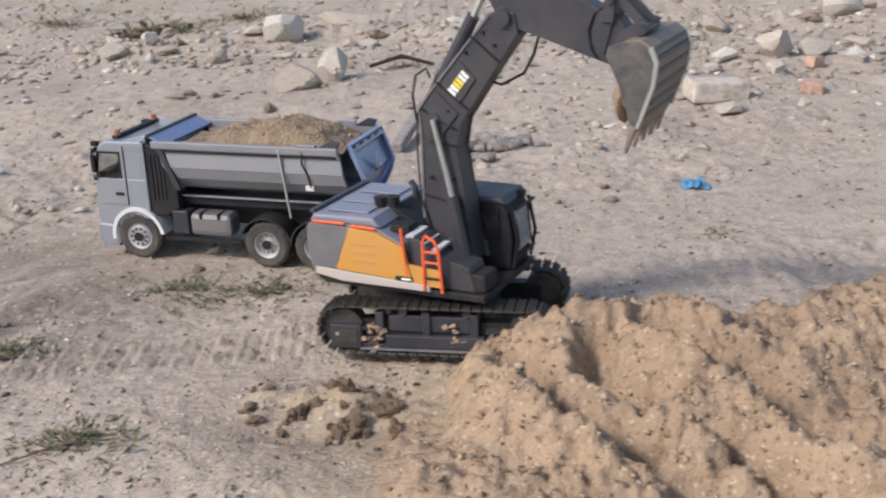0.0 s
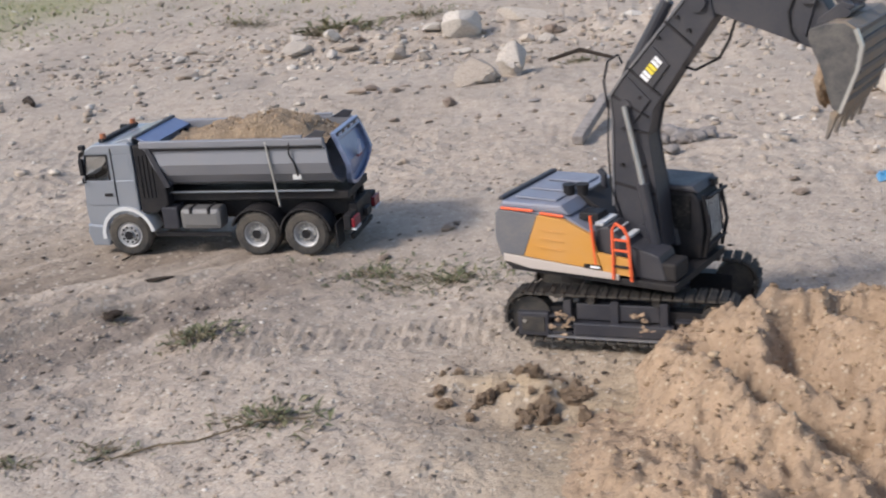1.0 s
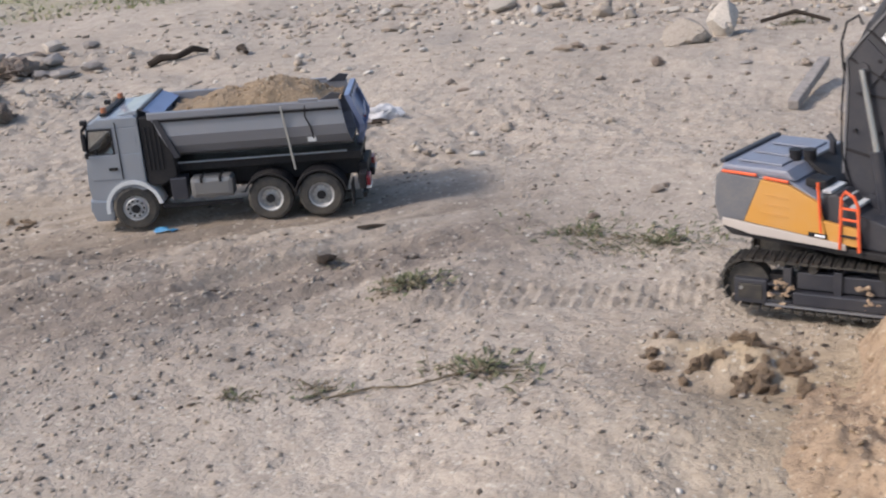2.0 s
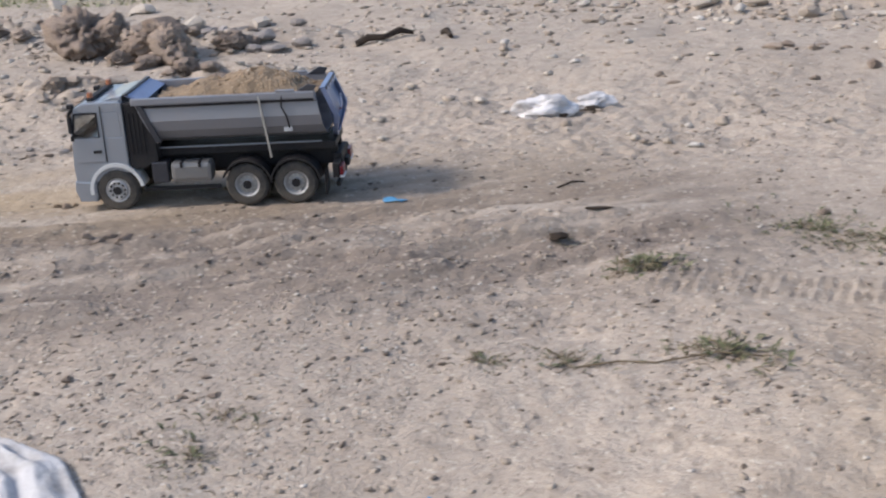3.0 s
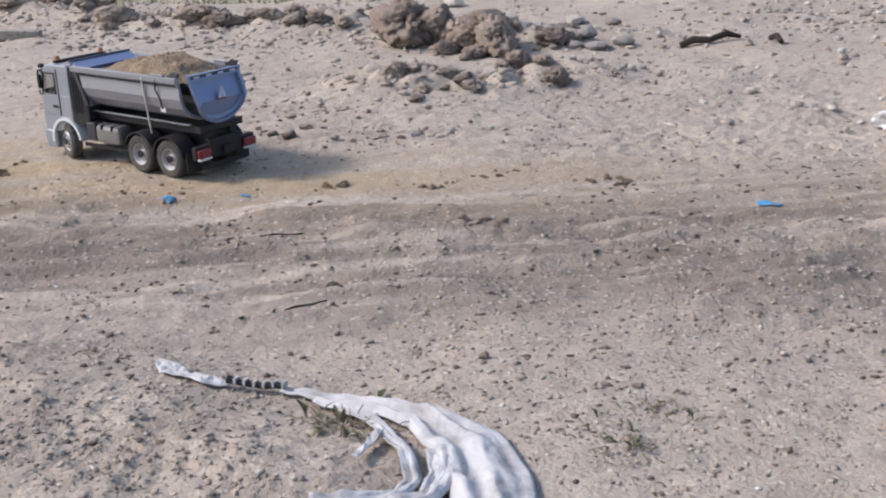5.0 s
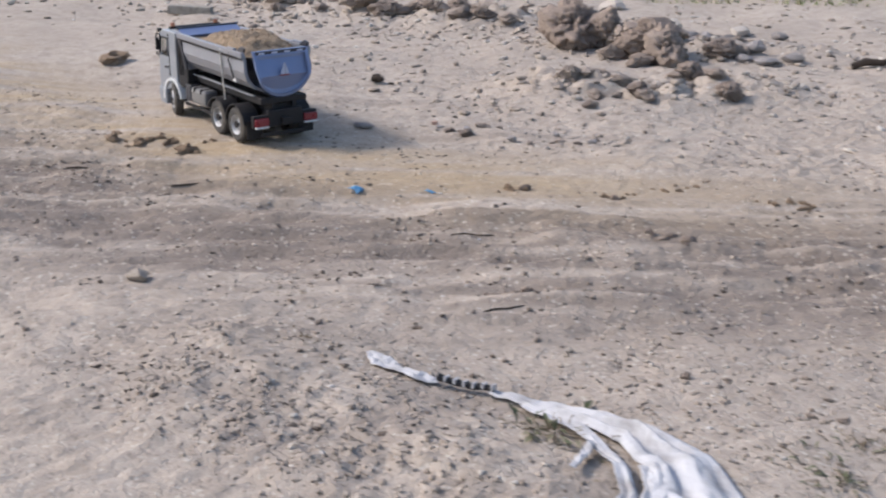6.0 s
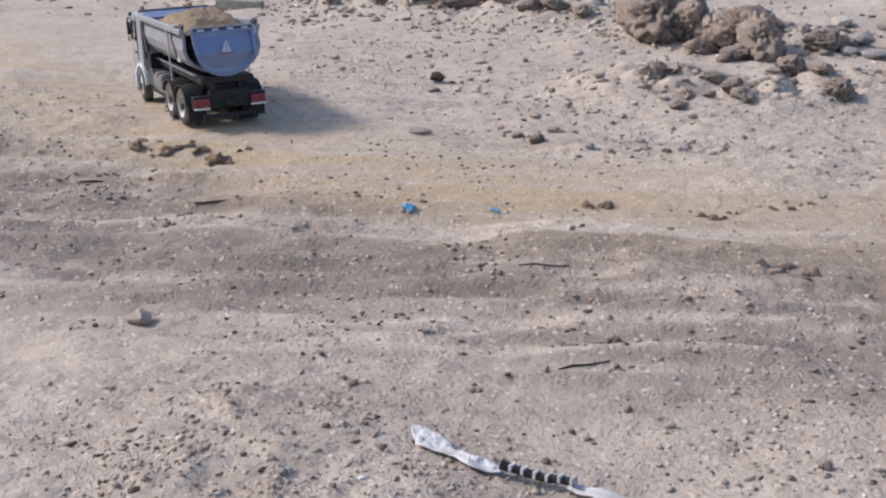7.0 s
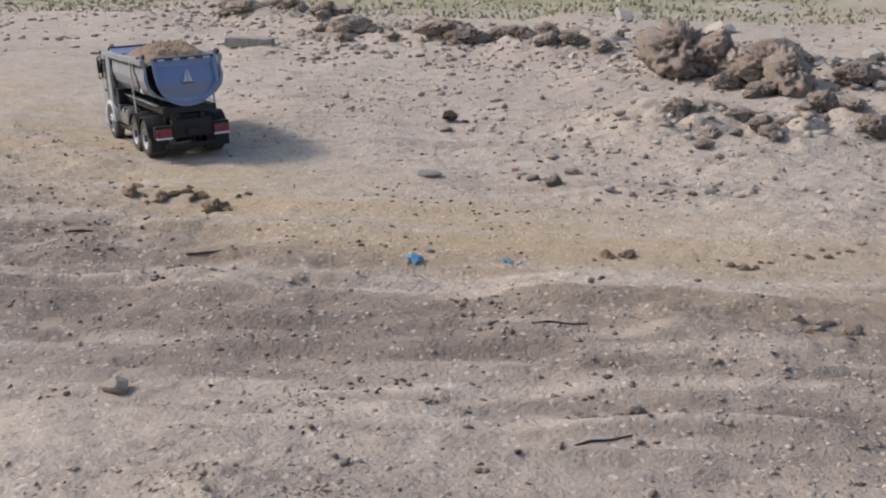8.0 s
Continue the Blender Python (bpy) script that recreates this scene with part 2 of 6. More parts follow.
def blob(x, y, cx, cy, rx, ry, turn=0.0):
    c, s = math.cos(radians(turn)), math.sin(radians(turn))
    dx, dy = x - cx, y - cy
    return np.exp(-(((dx * c + dy * s) / rx) ** 2 + ((-dx * s + dy * c) / ry) ** 2))


def near_line(x, y, pts):
    """Distance from the plan's points to a polyline."""
    best = np.full(np.shape(x), 1e9)
    for (ax, ay), (bx, by) in zip(pts, pts[1:]):
        k = np.clip(((x - ax) * (bx - ax) + (y - ay) * (by - ay)) / ((bx - ax) ** 2 + (by - ay) ** 2), 0, 1)
        best = np.minimum(best, np.hypot(x - ax - k * (bx - ax), y - ay - k * (by - ay)))
    return best


def near_seg(x, y, ax, ay, bx, by):
    return near_line(x, y, [(ax, ay), (bx, by)])


LANE = [(0.9, 2.3), (0.1, 2.05), (-0.6, 2.1), (-1.1, 2.02), (-1.7, 1.76), (-2.2, 1.62), (-2.9, 1.56), (-3.6, 1.7), (-5, 2.2)]
DAMP = [(-0.85, 1.85), (-1.2, 1.68), (-1.6, 1.42), (-2.2, 1.12), (-3.2, 0.8)]
CLAY = [(-1.0, 2.05), (-1.9, 1.62), (-2.6, 1.4), (-3.4, 1.4), (-4.5, 1.6)]
RIDGES = [[(-6.2, 3.2), (-5.3, 3.2), (-4.7, 3.1), (-4.1, 3.05), (-3.75, 3.15), (-3.35, 3.3)], [(-2.52, 2.4), (-2.28, 2.5), (-2.1, 2.78)], [(-2.9, 3.2), (-2.5, 3.3), (-2.25, 3.45)], [(-1.0, 4.3), (-0.2, 4.5), (0.4, 4.2), (1.6, 4.3)]]
FOREDUNE = (-1.42, 0.62)


def basin(x, y):
    """Shallow dip at the far end of the lane."""
    return -0.032 * blob(np.asarray(x, float), np.asarray(y, float), -3.66, 1.72, 0.3, 0.24, 160)


def ground_height(x, y):
    x, y = np.asarray(x, float), np.asarray(y, float)
    lane = np.clip((near_line(x, y, LANE) - 0.12) / 0.15, 0, 1)
    h = 0.013 * lattice(x, y, 0.55, 1) + 0.009 * lattice(x, y, 0.17, 2)
    f = 0.0042 * lattice(x, y, 0.07, 3) + 0.0045 * np.abs(lattice(x, y, 0.03, 4)) + 0.0032 * lattice(x, y, 0.014, 5)
    f = f + 0.010 * np.maximum(0, lattice(x, y, 0.035, 12) - 0.45) * np.clip(0.6 + lattice(x, y, 0.4, 13), 0, 1.4)
    rough = (0.75 + 0.5 * lattice(x, y, 0.8, 6)) * np.clip((x + 2.8) / 1.4, 0.6, 1)
    h = h * (0.12 + 0.88 * lane) + f * rough * (0.35 + 0.65 * lane)
    for k, line in enumerate(RIDGES):
        w = np.exp(-(near_line(x, y, line) / 0.15) ** 2)
        h = h + w * (0.028 + 0.03 * np.abs(lattice(x, y, 0.09, 20 + k)) + 0.012 * lattice(x, y, 0.035, 25 + k))
    # low spoil bank under the sack, and the scraped bank by the digger
    h = h + (0.03 + 0.004 * lattice(x, y, 0.06, 32) + 0.003 * np.abs(lattice(x, y, 0.024, 33)) + 0.0032 * lattice(x, y, 0.012, 34) + 0.006 * lattice((x + y) / 4, y - x * 0.3, 0.035, 35)) * (blob(x, y, FOREDUNE[0], FOREDUNE[1], 0.26, 0.13, 20) + 0.8 * blob(x, y, -1.8, 0.62, 0.22, 0.16))
    h = h + 0.03 * blob(x, y, -0.27, 1.15, 0.2, 0.12, 30)
    pit = blob(x, y, -0.19, 1.36, 0.12, 0.06, -25)
    h = h - 0.018 * pit + 0.017 * blob(x, y, -0.15, 1.425, 0.1, 0.04, -15) * (1 + 0.9 * lattice(x, y, 0.03, 31) + 0.5 * lattice(x, y, 0.014, 36))
    # old tread marks of the tracks
    for oy in (0.0, 0.055):
        w = np.exp(-(near_seg(x, y, -0.62, 1.62 - oy, -0.2, 1.7 - oy) / 0.02) ** 2)
        h = h + w * 0.004 * np.sign(np.sin(x * 2 * math.pi / 0.018))
    # long scrape marks along the lane
    al, ac = x * 0.78 + y * 0.63, -x * 0.63 + y * 0.78
    bed = np.exp(-(near_line(x, y, DAMP) / 0.42) ** 2)
    h = h + bed * (0.55 + 0.45 * lane) * (0.010 * lattice(al / 8, ac, 0.05, 9) + 0.010 * lattice(al / 5, ac, 0.022, 10))
    h = h + 0.008 * lane * np.maximum(0, lattice(al / 2.5, ac, 0.13, 11) - 0.25) * np.clip((y - 1.2) / 1.5, 0, 1)
    far = np.clip((np.hypot(x + 1, y - 2) - 5) / 30, 0, 1)
    return h + basin(x, y) + far * 0.4 * lattice(x, y, 9.0, 8)


def axis(lo, hi, step, ends):
    core = np.arange(lo, hi + step / 2, step)
    out, d, a = [], step, hi
    while a < ends:
        d *= 1.025 if d < 0.05 else 1.2
        a += d
        out.append(a)
    lows, d, a = [], step, lo
    while a > -ends:
        d *= 1.025 if d < 0.05 else 1.2
        a -= d
        lows.append(a)
    return np.concatenate([lows[::-1], core, out])


def build_ground():
    xs, ys = axis(-3.4, 1.1, 0.0068, 900), axis(0.5, 2.7, 0.0068, 900)
    X, Y = np.meshgrid(xs, ys, indexing="ij")
    Z = ground_height(X, Y)
    nx, ny = X.shape
    me = bpy.data.meshes.new("ground")
    co = np.stack([X, Y, Z], -1).reshape(-1, 3)
    idx = np.arange(nx * ny).reshape(nx, ny)
    quads = np.stack([idx[:-1, :-1], idx[1:, :-1], idx[1:, 1:], idx[:-1, 1:]], -1).reshape(-1, 4)
    me.vertices.add(len(co))
    me.vertices.foreach_set("co", co.ravel().astype(np.float32))
    me.loops.add(quads.size)
    me.loops.foreach_set("vertex_index", quads.ravel().astype(np.int32))
    me.polygons.add(len(quads))
    me.polygons.foreach_set("loop_start", (np.arange(len(quads)) * 4).astype(np.int32))
    me.polygons.foreach_set("loop_total", np.full(len(quads), 4, np.int32))
    me.update(calc_edges=True)
    me.shade_smooth()
    me.materials.append(SOIL)
    # kinds of soil: damp track along with painted darks, clay, green
    al, ac = X * 0.78 + Y * 0.63, -X * 0.63 + Y * 0.78
    # streaks: soil bands, plus thin shadows of clod ridges put into the colour
    streak = 0.65 * lattice(al / 9, ac, 0.075, 41) + 0.5 * lattice(al / 7, ac, 0.024, 42) + 0.22 * lattice(X, Y, 0.3, 46)
    damp = np.exp(-(near_line(X, Y, DAMP) / 0.4) ** 4) * np.clip(0.68 + 1.15 * streak, 0, 1)
    # shade of the scraped hollow by the digger, put into the soil colour
    damp = np.maximum(damp, 0.65 * blob(X, Y, -0.2, 1.34, 0.13, 0.08, -25))
    # darker blotches over the low bank under the sack
    damp = np.maximum(damp, 0.5 * np.clip(0.65 + 1.4 * lattice(X, Y, 0.09, 47), 0, 1) * np.clip(blob(X, Y, -1.55, 0.66, 0.5, 0.2), 0, 1))
    # the same painted shadow streaks, carried past the damp band
    damp = np.maximum(damp, 0.4 * np.clip(1.5 * streak - 0.15, 0, 1) * np.clip((-0.9 - X) / 0.5, 0, 1) * np.clip((2.6 - Y) / 0.6, 0, 1))
    clay = np.clip((-1.1 - X) / 0.9, 0.3, 1) * np.exp(-(near_line(X, Y, CLAY) / 0.24) ** 2) * np.clip(0.7 + 0.9 * streak, 0, 1) * (1 - 0.4 * damp)
    clay = np.maximum(clay, 0.85 * blob(X, Y, 0.0, 1.3, 0.22, 0.3))
    clay = np.maximum(clay, 0.8 * blob(X, Y, -0.14, 1.425, 0.12, 0.05, -15))
    green = np.clip((Y - 0.55 * X - 6.02) / 0.6, 0, 1) * np.clip(0.75 + 0.7 * lattice(X, Y, 0.35, 45), 0, 1) * np.clip((-2.2 - X) / 0.8, 0.12, 1)
    col = np.stack([damp, clay, green, np.ones_like(damp)], -1).reshape(-1).astype(np.float32)
    a = me.color_attributes.new("soil", "FLOAT_COLOR", "POINT")
    a.data.foreach_set("color", col)
    ob = new("ground", me)
    return tagged(ob, "dry sandy ground with damp wheel tracks and grit", "ground", kind="structure")


build_ground()


def gh(x, y):
    return float(ground_height(np.array([x]), np.array([y]))[0])


# ---- dirt heap ----
def heap_height(x, y, plain=False):
    x, y = np.asarray(x, float), np.asarray(y, float)
    wx, wy = x + 0.012 * lattice(x, y, 0.07, 51), y + 0.012 * lattice(x, y, 0.07, 52)
    def crest(pts, w):
        out = np.zeros(np.shape(wx))
        for (ax, ay, ah), (bx, by, bh) in zip(pts, pts[1:]):
            t = np.clip(((wx - ax) * (bx - ax) + (wy - ay) * (by - ay)) / ((bx - ax) ** 2 + (by - ay) ** 2), 0, 1)
            d = np.hypot(wx - ax - t * (bx - ax), wy - ay - t * (by - ay))
            out = np.maximum(out, (ah + (bh - ah) * t) * np.exp(-(d / w) ** 2))
        return out
    def roof(pts):
        """A sharp ridge whose sides fall at the slope of loose soil."""
        out = np.zeros(np.shape(wx))
        for (ax, ay, ah), (bx, by, bh) in zip(pts, pts[1:]):
            t = np.clip(((wx - ax) * (bx - ax) + (wy - ay) * (by - ay)) / ((bx - ax) ** 2 + (by - ay) ** 2), 0, 1)
            d = np.hypot(wx - ax - t * (bx - ax), wy - ay - t * (by - ay))
            d = np.sqrt(d * d + 0.00005) - 0.007
            out = np.maximum(out, ah + (bh - ah) * t - 0.85 * np.minimum(d, 0.045) - 0.5 * np.maximum(d - 0.045, 0))
        return np.maximum(out, 0)
    parts_ = [roof([(0.05, 1.48, 0.058), (0.077, 1.35, 0.075), (0.098, 1.25, 0.086), (0.15, 1.168, 0.082), (0.179, 1.134, 0.066), (0.212, 1.08, 0.05)]),
              roof([(0.169, 1.467, 0.112), (0.141, 1.399, 0.09), (0.17, 1.283, 0.076), (0.225, 1.229, 0.068), (0.3, 1.249, 0.082)]),
              roof([(0.12, 1.49, 0.085), (0.169, 1.467, 0.114), (0.23, 1.467, 0.122), (0.238, 1.392, 0.115), (0.291, 1.319, 0.104), (0.325, 1.261, 0.094), (0.349, 1.182, 0.086), (0.392, 1.114, 0.08), (0.45, 1.03, 0.075)]),
              roof([(0.298, 1.496, 0.112), (0.347, 1.44, 0.1), (0.389, 1.401, 0.088), (0.43, 1.33, 0.075)]),
              roof([(0.23, 1.467, 0.12), (0.298, 1.496, 0.112)]),
              roof([(0.43, 1.392, 0.085), (0.504, 1.408, 0.1), (0.6, 1.45, 0.108), (0.75, 1.5, 0.1)]),
              0.074 * blob(wx, wy, 0.262, 1.168, 0.05, 0.042) ** 0.7, 0.072 * blob(wx, wy, 0.308, 1.12, 0.045, 0.038) ** 0.7,
              crest([(-0.03, 1.33, 0.02), (0.03, 1.16, 0.04), (0.12, 1.04, 0.05), (0.3, 0.95, 0.06), (0.65, 0.95, 0.07)], 0.13),
              crest([(0.62, 1.12, 0.075), (0.72, 1.36, 0.09), (0.82, 1.56, 0.11), (1.15, 1.76, 0.13)], 0.13),
              crest([(0.33, 1.55, 0.05), (0.5, 1.6, 0.045), (0.82, 1.68, 0.09)], 0.085),
              crest([(0.45, 1.3, 0.04), (0.55, 1.18, 0.055), (0.62, 1.05, 0.06)], 0.1)]
    h = 0.97 * sum(q ** 26 for q in parts_) ** (1 / 26)
    # furrows that the bucket left between the ridges
    for line, w, deep in (([(0.082, 1.43), (0.118, 1.32), (0.158, 1.235), (0.215, 1.19)], 0.022, 0.045), ([(0.185, 1.43), (0.195, 1.35), (0.24, 1.285)], 0.032, 0.046),
                          ([(0.255, 1.46), (0.285, 1.4), (0.335, 1.325), (0.37, 1.25), (0.42, 1.17)], 0.026, 0.05), ([(0.3, 1.185), (0.345, 1.1)], 0.016, 0.03)):
        h = h - deep * np.exp(-(near_line(wx, wy, line) / w) ** 2)
    h = np.maximum(h - 0.01, 0)
    if plain:
        return h
    k = np.clip(h / 0.03, 0, 1)
    h = h + k * (0.009 * np.abs(lattice(x, y, 0.06, 53)) + 0.008 * lattice(x, y, 0.03, 54) + 0.010 * np.abs(lattice(x, y, 0.016, 55)) + 0.008 * lattice(x, y, 0.0105, 56))
    return h - 0.012 * (1 - k)


def build_heap():
    xs, ys = np.arange(-0.3, 1.6, 0.005), np.arange(0.62, 2.25, 0.005)
    X, Y = np.meshgrid(xs, ys, indexing="ij")
    H = heap_height(X, Y)
    Z = ground_height(X, Y) + H
    nx, ny = X.shape
    idx = np.arange(nx * ny).reshape(nx, ny)
    quads = np.stack([idx[:-1, :-1], idx[1:, :-1], idx[1:, 1:], idx[:-1, 1:]], -1).reshape(-1, 4)
    keep = heap_height(X, Y, True).ravel()[quads].max(1) > 0.0003
    quads = quads[keep]
    used = np.unique(quads)
    remap = np.zeros(nx * ny, int)
    remap[used] = np.arange(len(used))
    co = np.stack([X, Y, Z], -1).reshape(-1, 3)[used]
    ob = mesh_object("dirt_heap", co.tolist(), remap[quads].tolist(), HEAP, True)
    return tagged(ob, "large heap of loose ochre dirt beside the excavator", "dirt heap")


build_heap()


def surface(x, y):
    """The height of ground or heap."""
    x, y = np.asarray(x, float), np.asarray(y, float)
    return ground_height(x, y) + np.maximum(heap_height(x, y), 0) * ((x > -0.3) & (x < 1.6) & (y > 0.62) & (y < 2.25))


# ---- loose grains, pebbles and crumbs ----
def ico(sub=1):
    bm = bmesh.new()
    bmesh.ops.create_icosphere(bm, subdivisions=sub, radius=1)
    v = np.array([q.co[:] for q in bm.verts])
    f = np.array([[q.index for q in p.verts] for p in bm.faces])
    bm.free()
    return v, f


ICO_V, ICO_F = ico(1)          # twelve corners, jittered into chips


def scatter(name, label, category, xy, sizes, material, flat=0.55, sink=0.33, seed=1, parent=None):
    r = np.random.default_rng(seed)
    n = len(xy)
    z = surface(xy[:, 0], xy[:, 1])
    jit = r.uniform(0.45, 1.35, (n, len(ICO_V), 1))
    v = ICO_V[None] * jit
    v = v * r.uniform(0.55, 1.4, (n, 1, 3)) * np.array([1, 1, flat])
    t = r.uniform(0, 2 * np.pi, n)
    c, s = np.cos(t)[:, None], np.sin(t)[:, None]
    v = np.stack([v[..., 0] * c - v[..., 1] * s, v[..., 0] * s + v[..., 1] * c, v[..., 2]], -1) * sizes[:, None, None]
    v = v + np.stack([xy[:, 0], xy[:, 1], z + sizes * flat * (1 - 2 * sink)], -1)[:, None]
    f = ICO_F[None] + (np.arange(n) * len(ICO_V))[:, None, None]
    me = bpy.data.meshes.new(name)
    co, tri = v.reshape(-1, 3), f.reshape(-1, 3)
    me.vertices.add(len(co))
    me.vertices.foreach_set("co", co.ravel().astype(np.float32))
    me.loops.add(tri.size)
    me.loops.foreach_set("vertex_index", tri.ravel().astype(np.int32))
    me.polygons.add(len(tri))
    me.polygons.foreach_set("loop_start", (np.arange(len(tri)) * 3).astype(np.int32))
    me.polygons.foreach_set("loop_total", np.full(len(tri), 3, np.int32))
    me.update(calc_edges=True)
    me.materials.append(material)
    return tagged(new(name, me), label, category, kind="stuff")


def spread(n, x0, x1, y0, y1, weight, seed):
    r = np.random.default_rng(seed)
    out = []
    while sum(map(len, out)) < n:
        p = np.stack([r.uniform(x0, x1, n), r.uniform(y0, y1, n)], -1)
        out.append(p[r.uniform(0, 1, n) < weight(p[:, 0], p[:, 1])])
    return np.concatenate(out)[:n]


def off_lane(x, y):
    return 0.22 + 0.78 * np.clip((near_line(x, y, LANE) - 0.1) / 0.25, 0, 1)


def near_w(x, y):
    patch = np.clip(0.55 + 0.8 * lattice(x, y, 0.3, 61) + 0.3 * lattice(x, y, 0.09, 62), 0.06, 1)
    return patch * off_lane(x, y) * np.clip(1.4 - y / 3.2, 0.25, 1) * np.clip((x + 2.4) / 1.2, 0.45, 1) * (heap_height(x, y) < 0.004)


def far_w(x, y):
    rid = sum(np.exp(-(near_line(x, y, l) / 0.22) ** 2) for l in RIDGES) + 0.5 * np.exp(-(near_line(x, y, RIDGES[0]) / 0.45) ** 2)
    rub = blob(x, y, 1.2, 3.8, 0.6, 0.7) + blob(x, y, -0.6, 4.2, 0.9, 0.35) + blob(x, y, -1.6, 4.2, 0.5, 0.3)
    return np.clip(0.12 + 0.15 * lattice(x, y, 0.4, 63) + rid + rub, 0.02, 1) * off_lane(x, y)


def sizes(n, lo, hi, power, seed):
    return lo + (hi - lo) * np.random.default_rng(seed).uniform(0, 1, n) ** power


p = spread(10000, -3.6, 1.3, 0.45, 3.0, near_w, 71)
scatter("pebbles", "small pale pebbles and grit lying on dry soil", "pebbles", p, sizes(len(p), 0.0010, 0.0044, 3.4, 72), PEBBLE, seed=73)
p = spread(25000, -3.8, 1.3, 0.45, 3.4, near_w, 74)
scatter("soil_crumbs", "brown crumbs of soil strewn over the ground", "soil crumbs", p, sizes(len(p), 0.0011, 0.0054, 4.4, 75), CRUMB, seed=76)
def streak_w(x, y):
    """Dark bits gather in rows along the track, standing for thin ridge shadows, and in loose patches beside it."""
    al, ac = x * 0.78 + y * 0.63, -x * 0.63 + y * 0.78
    rows = np.clip(lattice(al / 5, ac, 0.035, 94) - 0.25, 0, 1) * np.exp(-(near_line(x, y, DAMP) / 0.6) ** 2)
    patch = np.clip(lattice(x, y, 0.16, 95) + 0.4 * lattice(x, y, 0.05, 96) - 0.1, 0, 1)
    return np.clip(1.6 * rows + 0.6 * patch + 0.05, 0, 1) * np.clip(1.5 - y / 3, 0.3, 1) * (heap_height(x, y) < 0.004)


p = spread(5200, -3.8, 1.3, 0.45, 3.2, streak_w, 91)
scatter("dark_crumbs", "dark brown crumbs and bits of bark on the soil", "soil crumbs", p, sizes(len(p), 0.0012, 0.0066, 3.0, 92), DARKCRUMB, flat=0.42, seed=93)
p = spread(3200, -2.0, -1.1, 0.42, 0.95, lambda x, y: np.clip(blob(x, y, FOREDUNE[0], FOREDUNE[1], 0.26, 0.15, 20) + blob(x, y, -1.8, 0.62, 0.22, 0.18), 0, 1) * np.clip(0.5 + lattice(x, y, 0.08, 97), 0.1, 1), 98)
scatter("bank_crumbs", "brown crumbs of soil covering the low bank", "soil crumbs", p, sizes(len(p), 0.0010, 0.0045, 3.6, 99), CRUMB, seed=100)
p = spread(9000, -7.0, 2.2, 2.0, 6.2, far_w, 77)
scatter("rubble_chips", "pale rubble chips and clods on the rough ground", "rubble", p, sizes(len(p), 0.003, 0.018, 4.2, 78), PEBBLE, seed=79)
p = spread(9000, -7.0, 2.2, 2.0, 6.2, far_w, 80)
scatter("soil_lumps", "dark brown lumps of turned soil", "soil lumps", p, sizes(len(p), 0.003, 0.019, 4.2, 81), CRUMB, seed=82)
p = spread(13000, -0.28, 1.4, 0.7, 2.1, lambda x, y: np.clip(heap_height(x, y) * 20, 0, 1), 83)
scatter("heap_crumbs", "ochre crumbs and grit on the dirt heap", "soil crumbs", p, sizes(len(p), 0.0010, 0.0058, 4.8, 84), HEAPCRUMB, seed=85)


# ---- single stones ----
def stone_mesh(name, seed, material, sub=3, rough=0.35, squash=(1, 1, 0.7), facets=16, keep=0.33):
    r = random.Random(seed)
    bm = bmesh.new()
    bmesh.ops.create_icosphere(bm, subdivisions=sub, radius=0.5)
    off = Vector((r.uniform(-9, 9), r.uniform(-9, 9), r.uniform(-9, 9)))
    cuts = [Vector((r.uniform(-1, 1), r.uniform(-1, 1), r.uniform(-0.6, 1))).normalized() for _ in range(facets)]
    for v in bm.verts:
        q = v.co.copy()
        d = 1 + rough * noise.noise(q * 2.2 + off) + rough * 0.4 * noise.noise(q * 6 + off) + rough * (0.5 if sub > 4 else 0.3) * noise.noise(q * 12 + off) + rough * (0.4 if sub > 4 else 0.2) * noise.noise(q * 27 + off) - (0.1 * abs(noise.noise(q * 7.5 + off)) if sub > 4 else 0)
        q *= d
        for c in cuts:
            e = q.dot(c) - keep
            if e > 0:
                q -= c * e * 0.93
        v.co = Vector((q.x * squash[0], q.y * squash[1], q.z * squash[2]))
    me = bpy.data.meshes.new(name)
    bm.to_mesh(me)
    bm.free()
    me.materials.append(material)
    if sub > 4:
        me.shade_smooth()
    return me


STONES = [stone_mesh("stone_shape", s, STONE, 4, 0.42, (1, 1, 0.75), 11, 0.27) for s in (3, 5, 8, 12)]
CLODS = [stone_mesh("clod_shape", s, CLODM, 5, 0.6, (1, 1, 0.9), 6, 0.47) for s in (21, 24, 27, 33)]
GREYS = [stone_mesh("grey_shape", s, GREYSTONE, 3, 0.3) for s in (41, 44)]
SCRAPED = [stone_mesh("scraped_shape", s, HEAP, 3, 0.8, (1, 1, 0.9), 3, 0.6) for s in (61, 64)]
DARKS = [stone_mesh("dark_shape", s, DARKROT, 3, 0.5, (1, 0.7, 0.5)) for s in (51, 54)]


def lay(name, me, x, y, w, d, h, turn, label, category, group="", sink=0.12, tilt=0.0):
    ob = new(name, me)
    ob.matrix_basis = pose(x, y, float(surface(np.array([x]), np.array([y]))[0]) + h * (0.36 - sink), tilt, 0, turn) @ Matrix.Diagonal((w, d, h, 1))
    return tagged(ob, label, category, group)


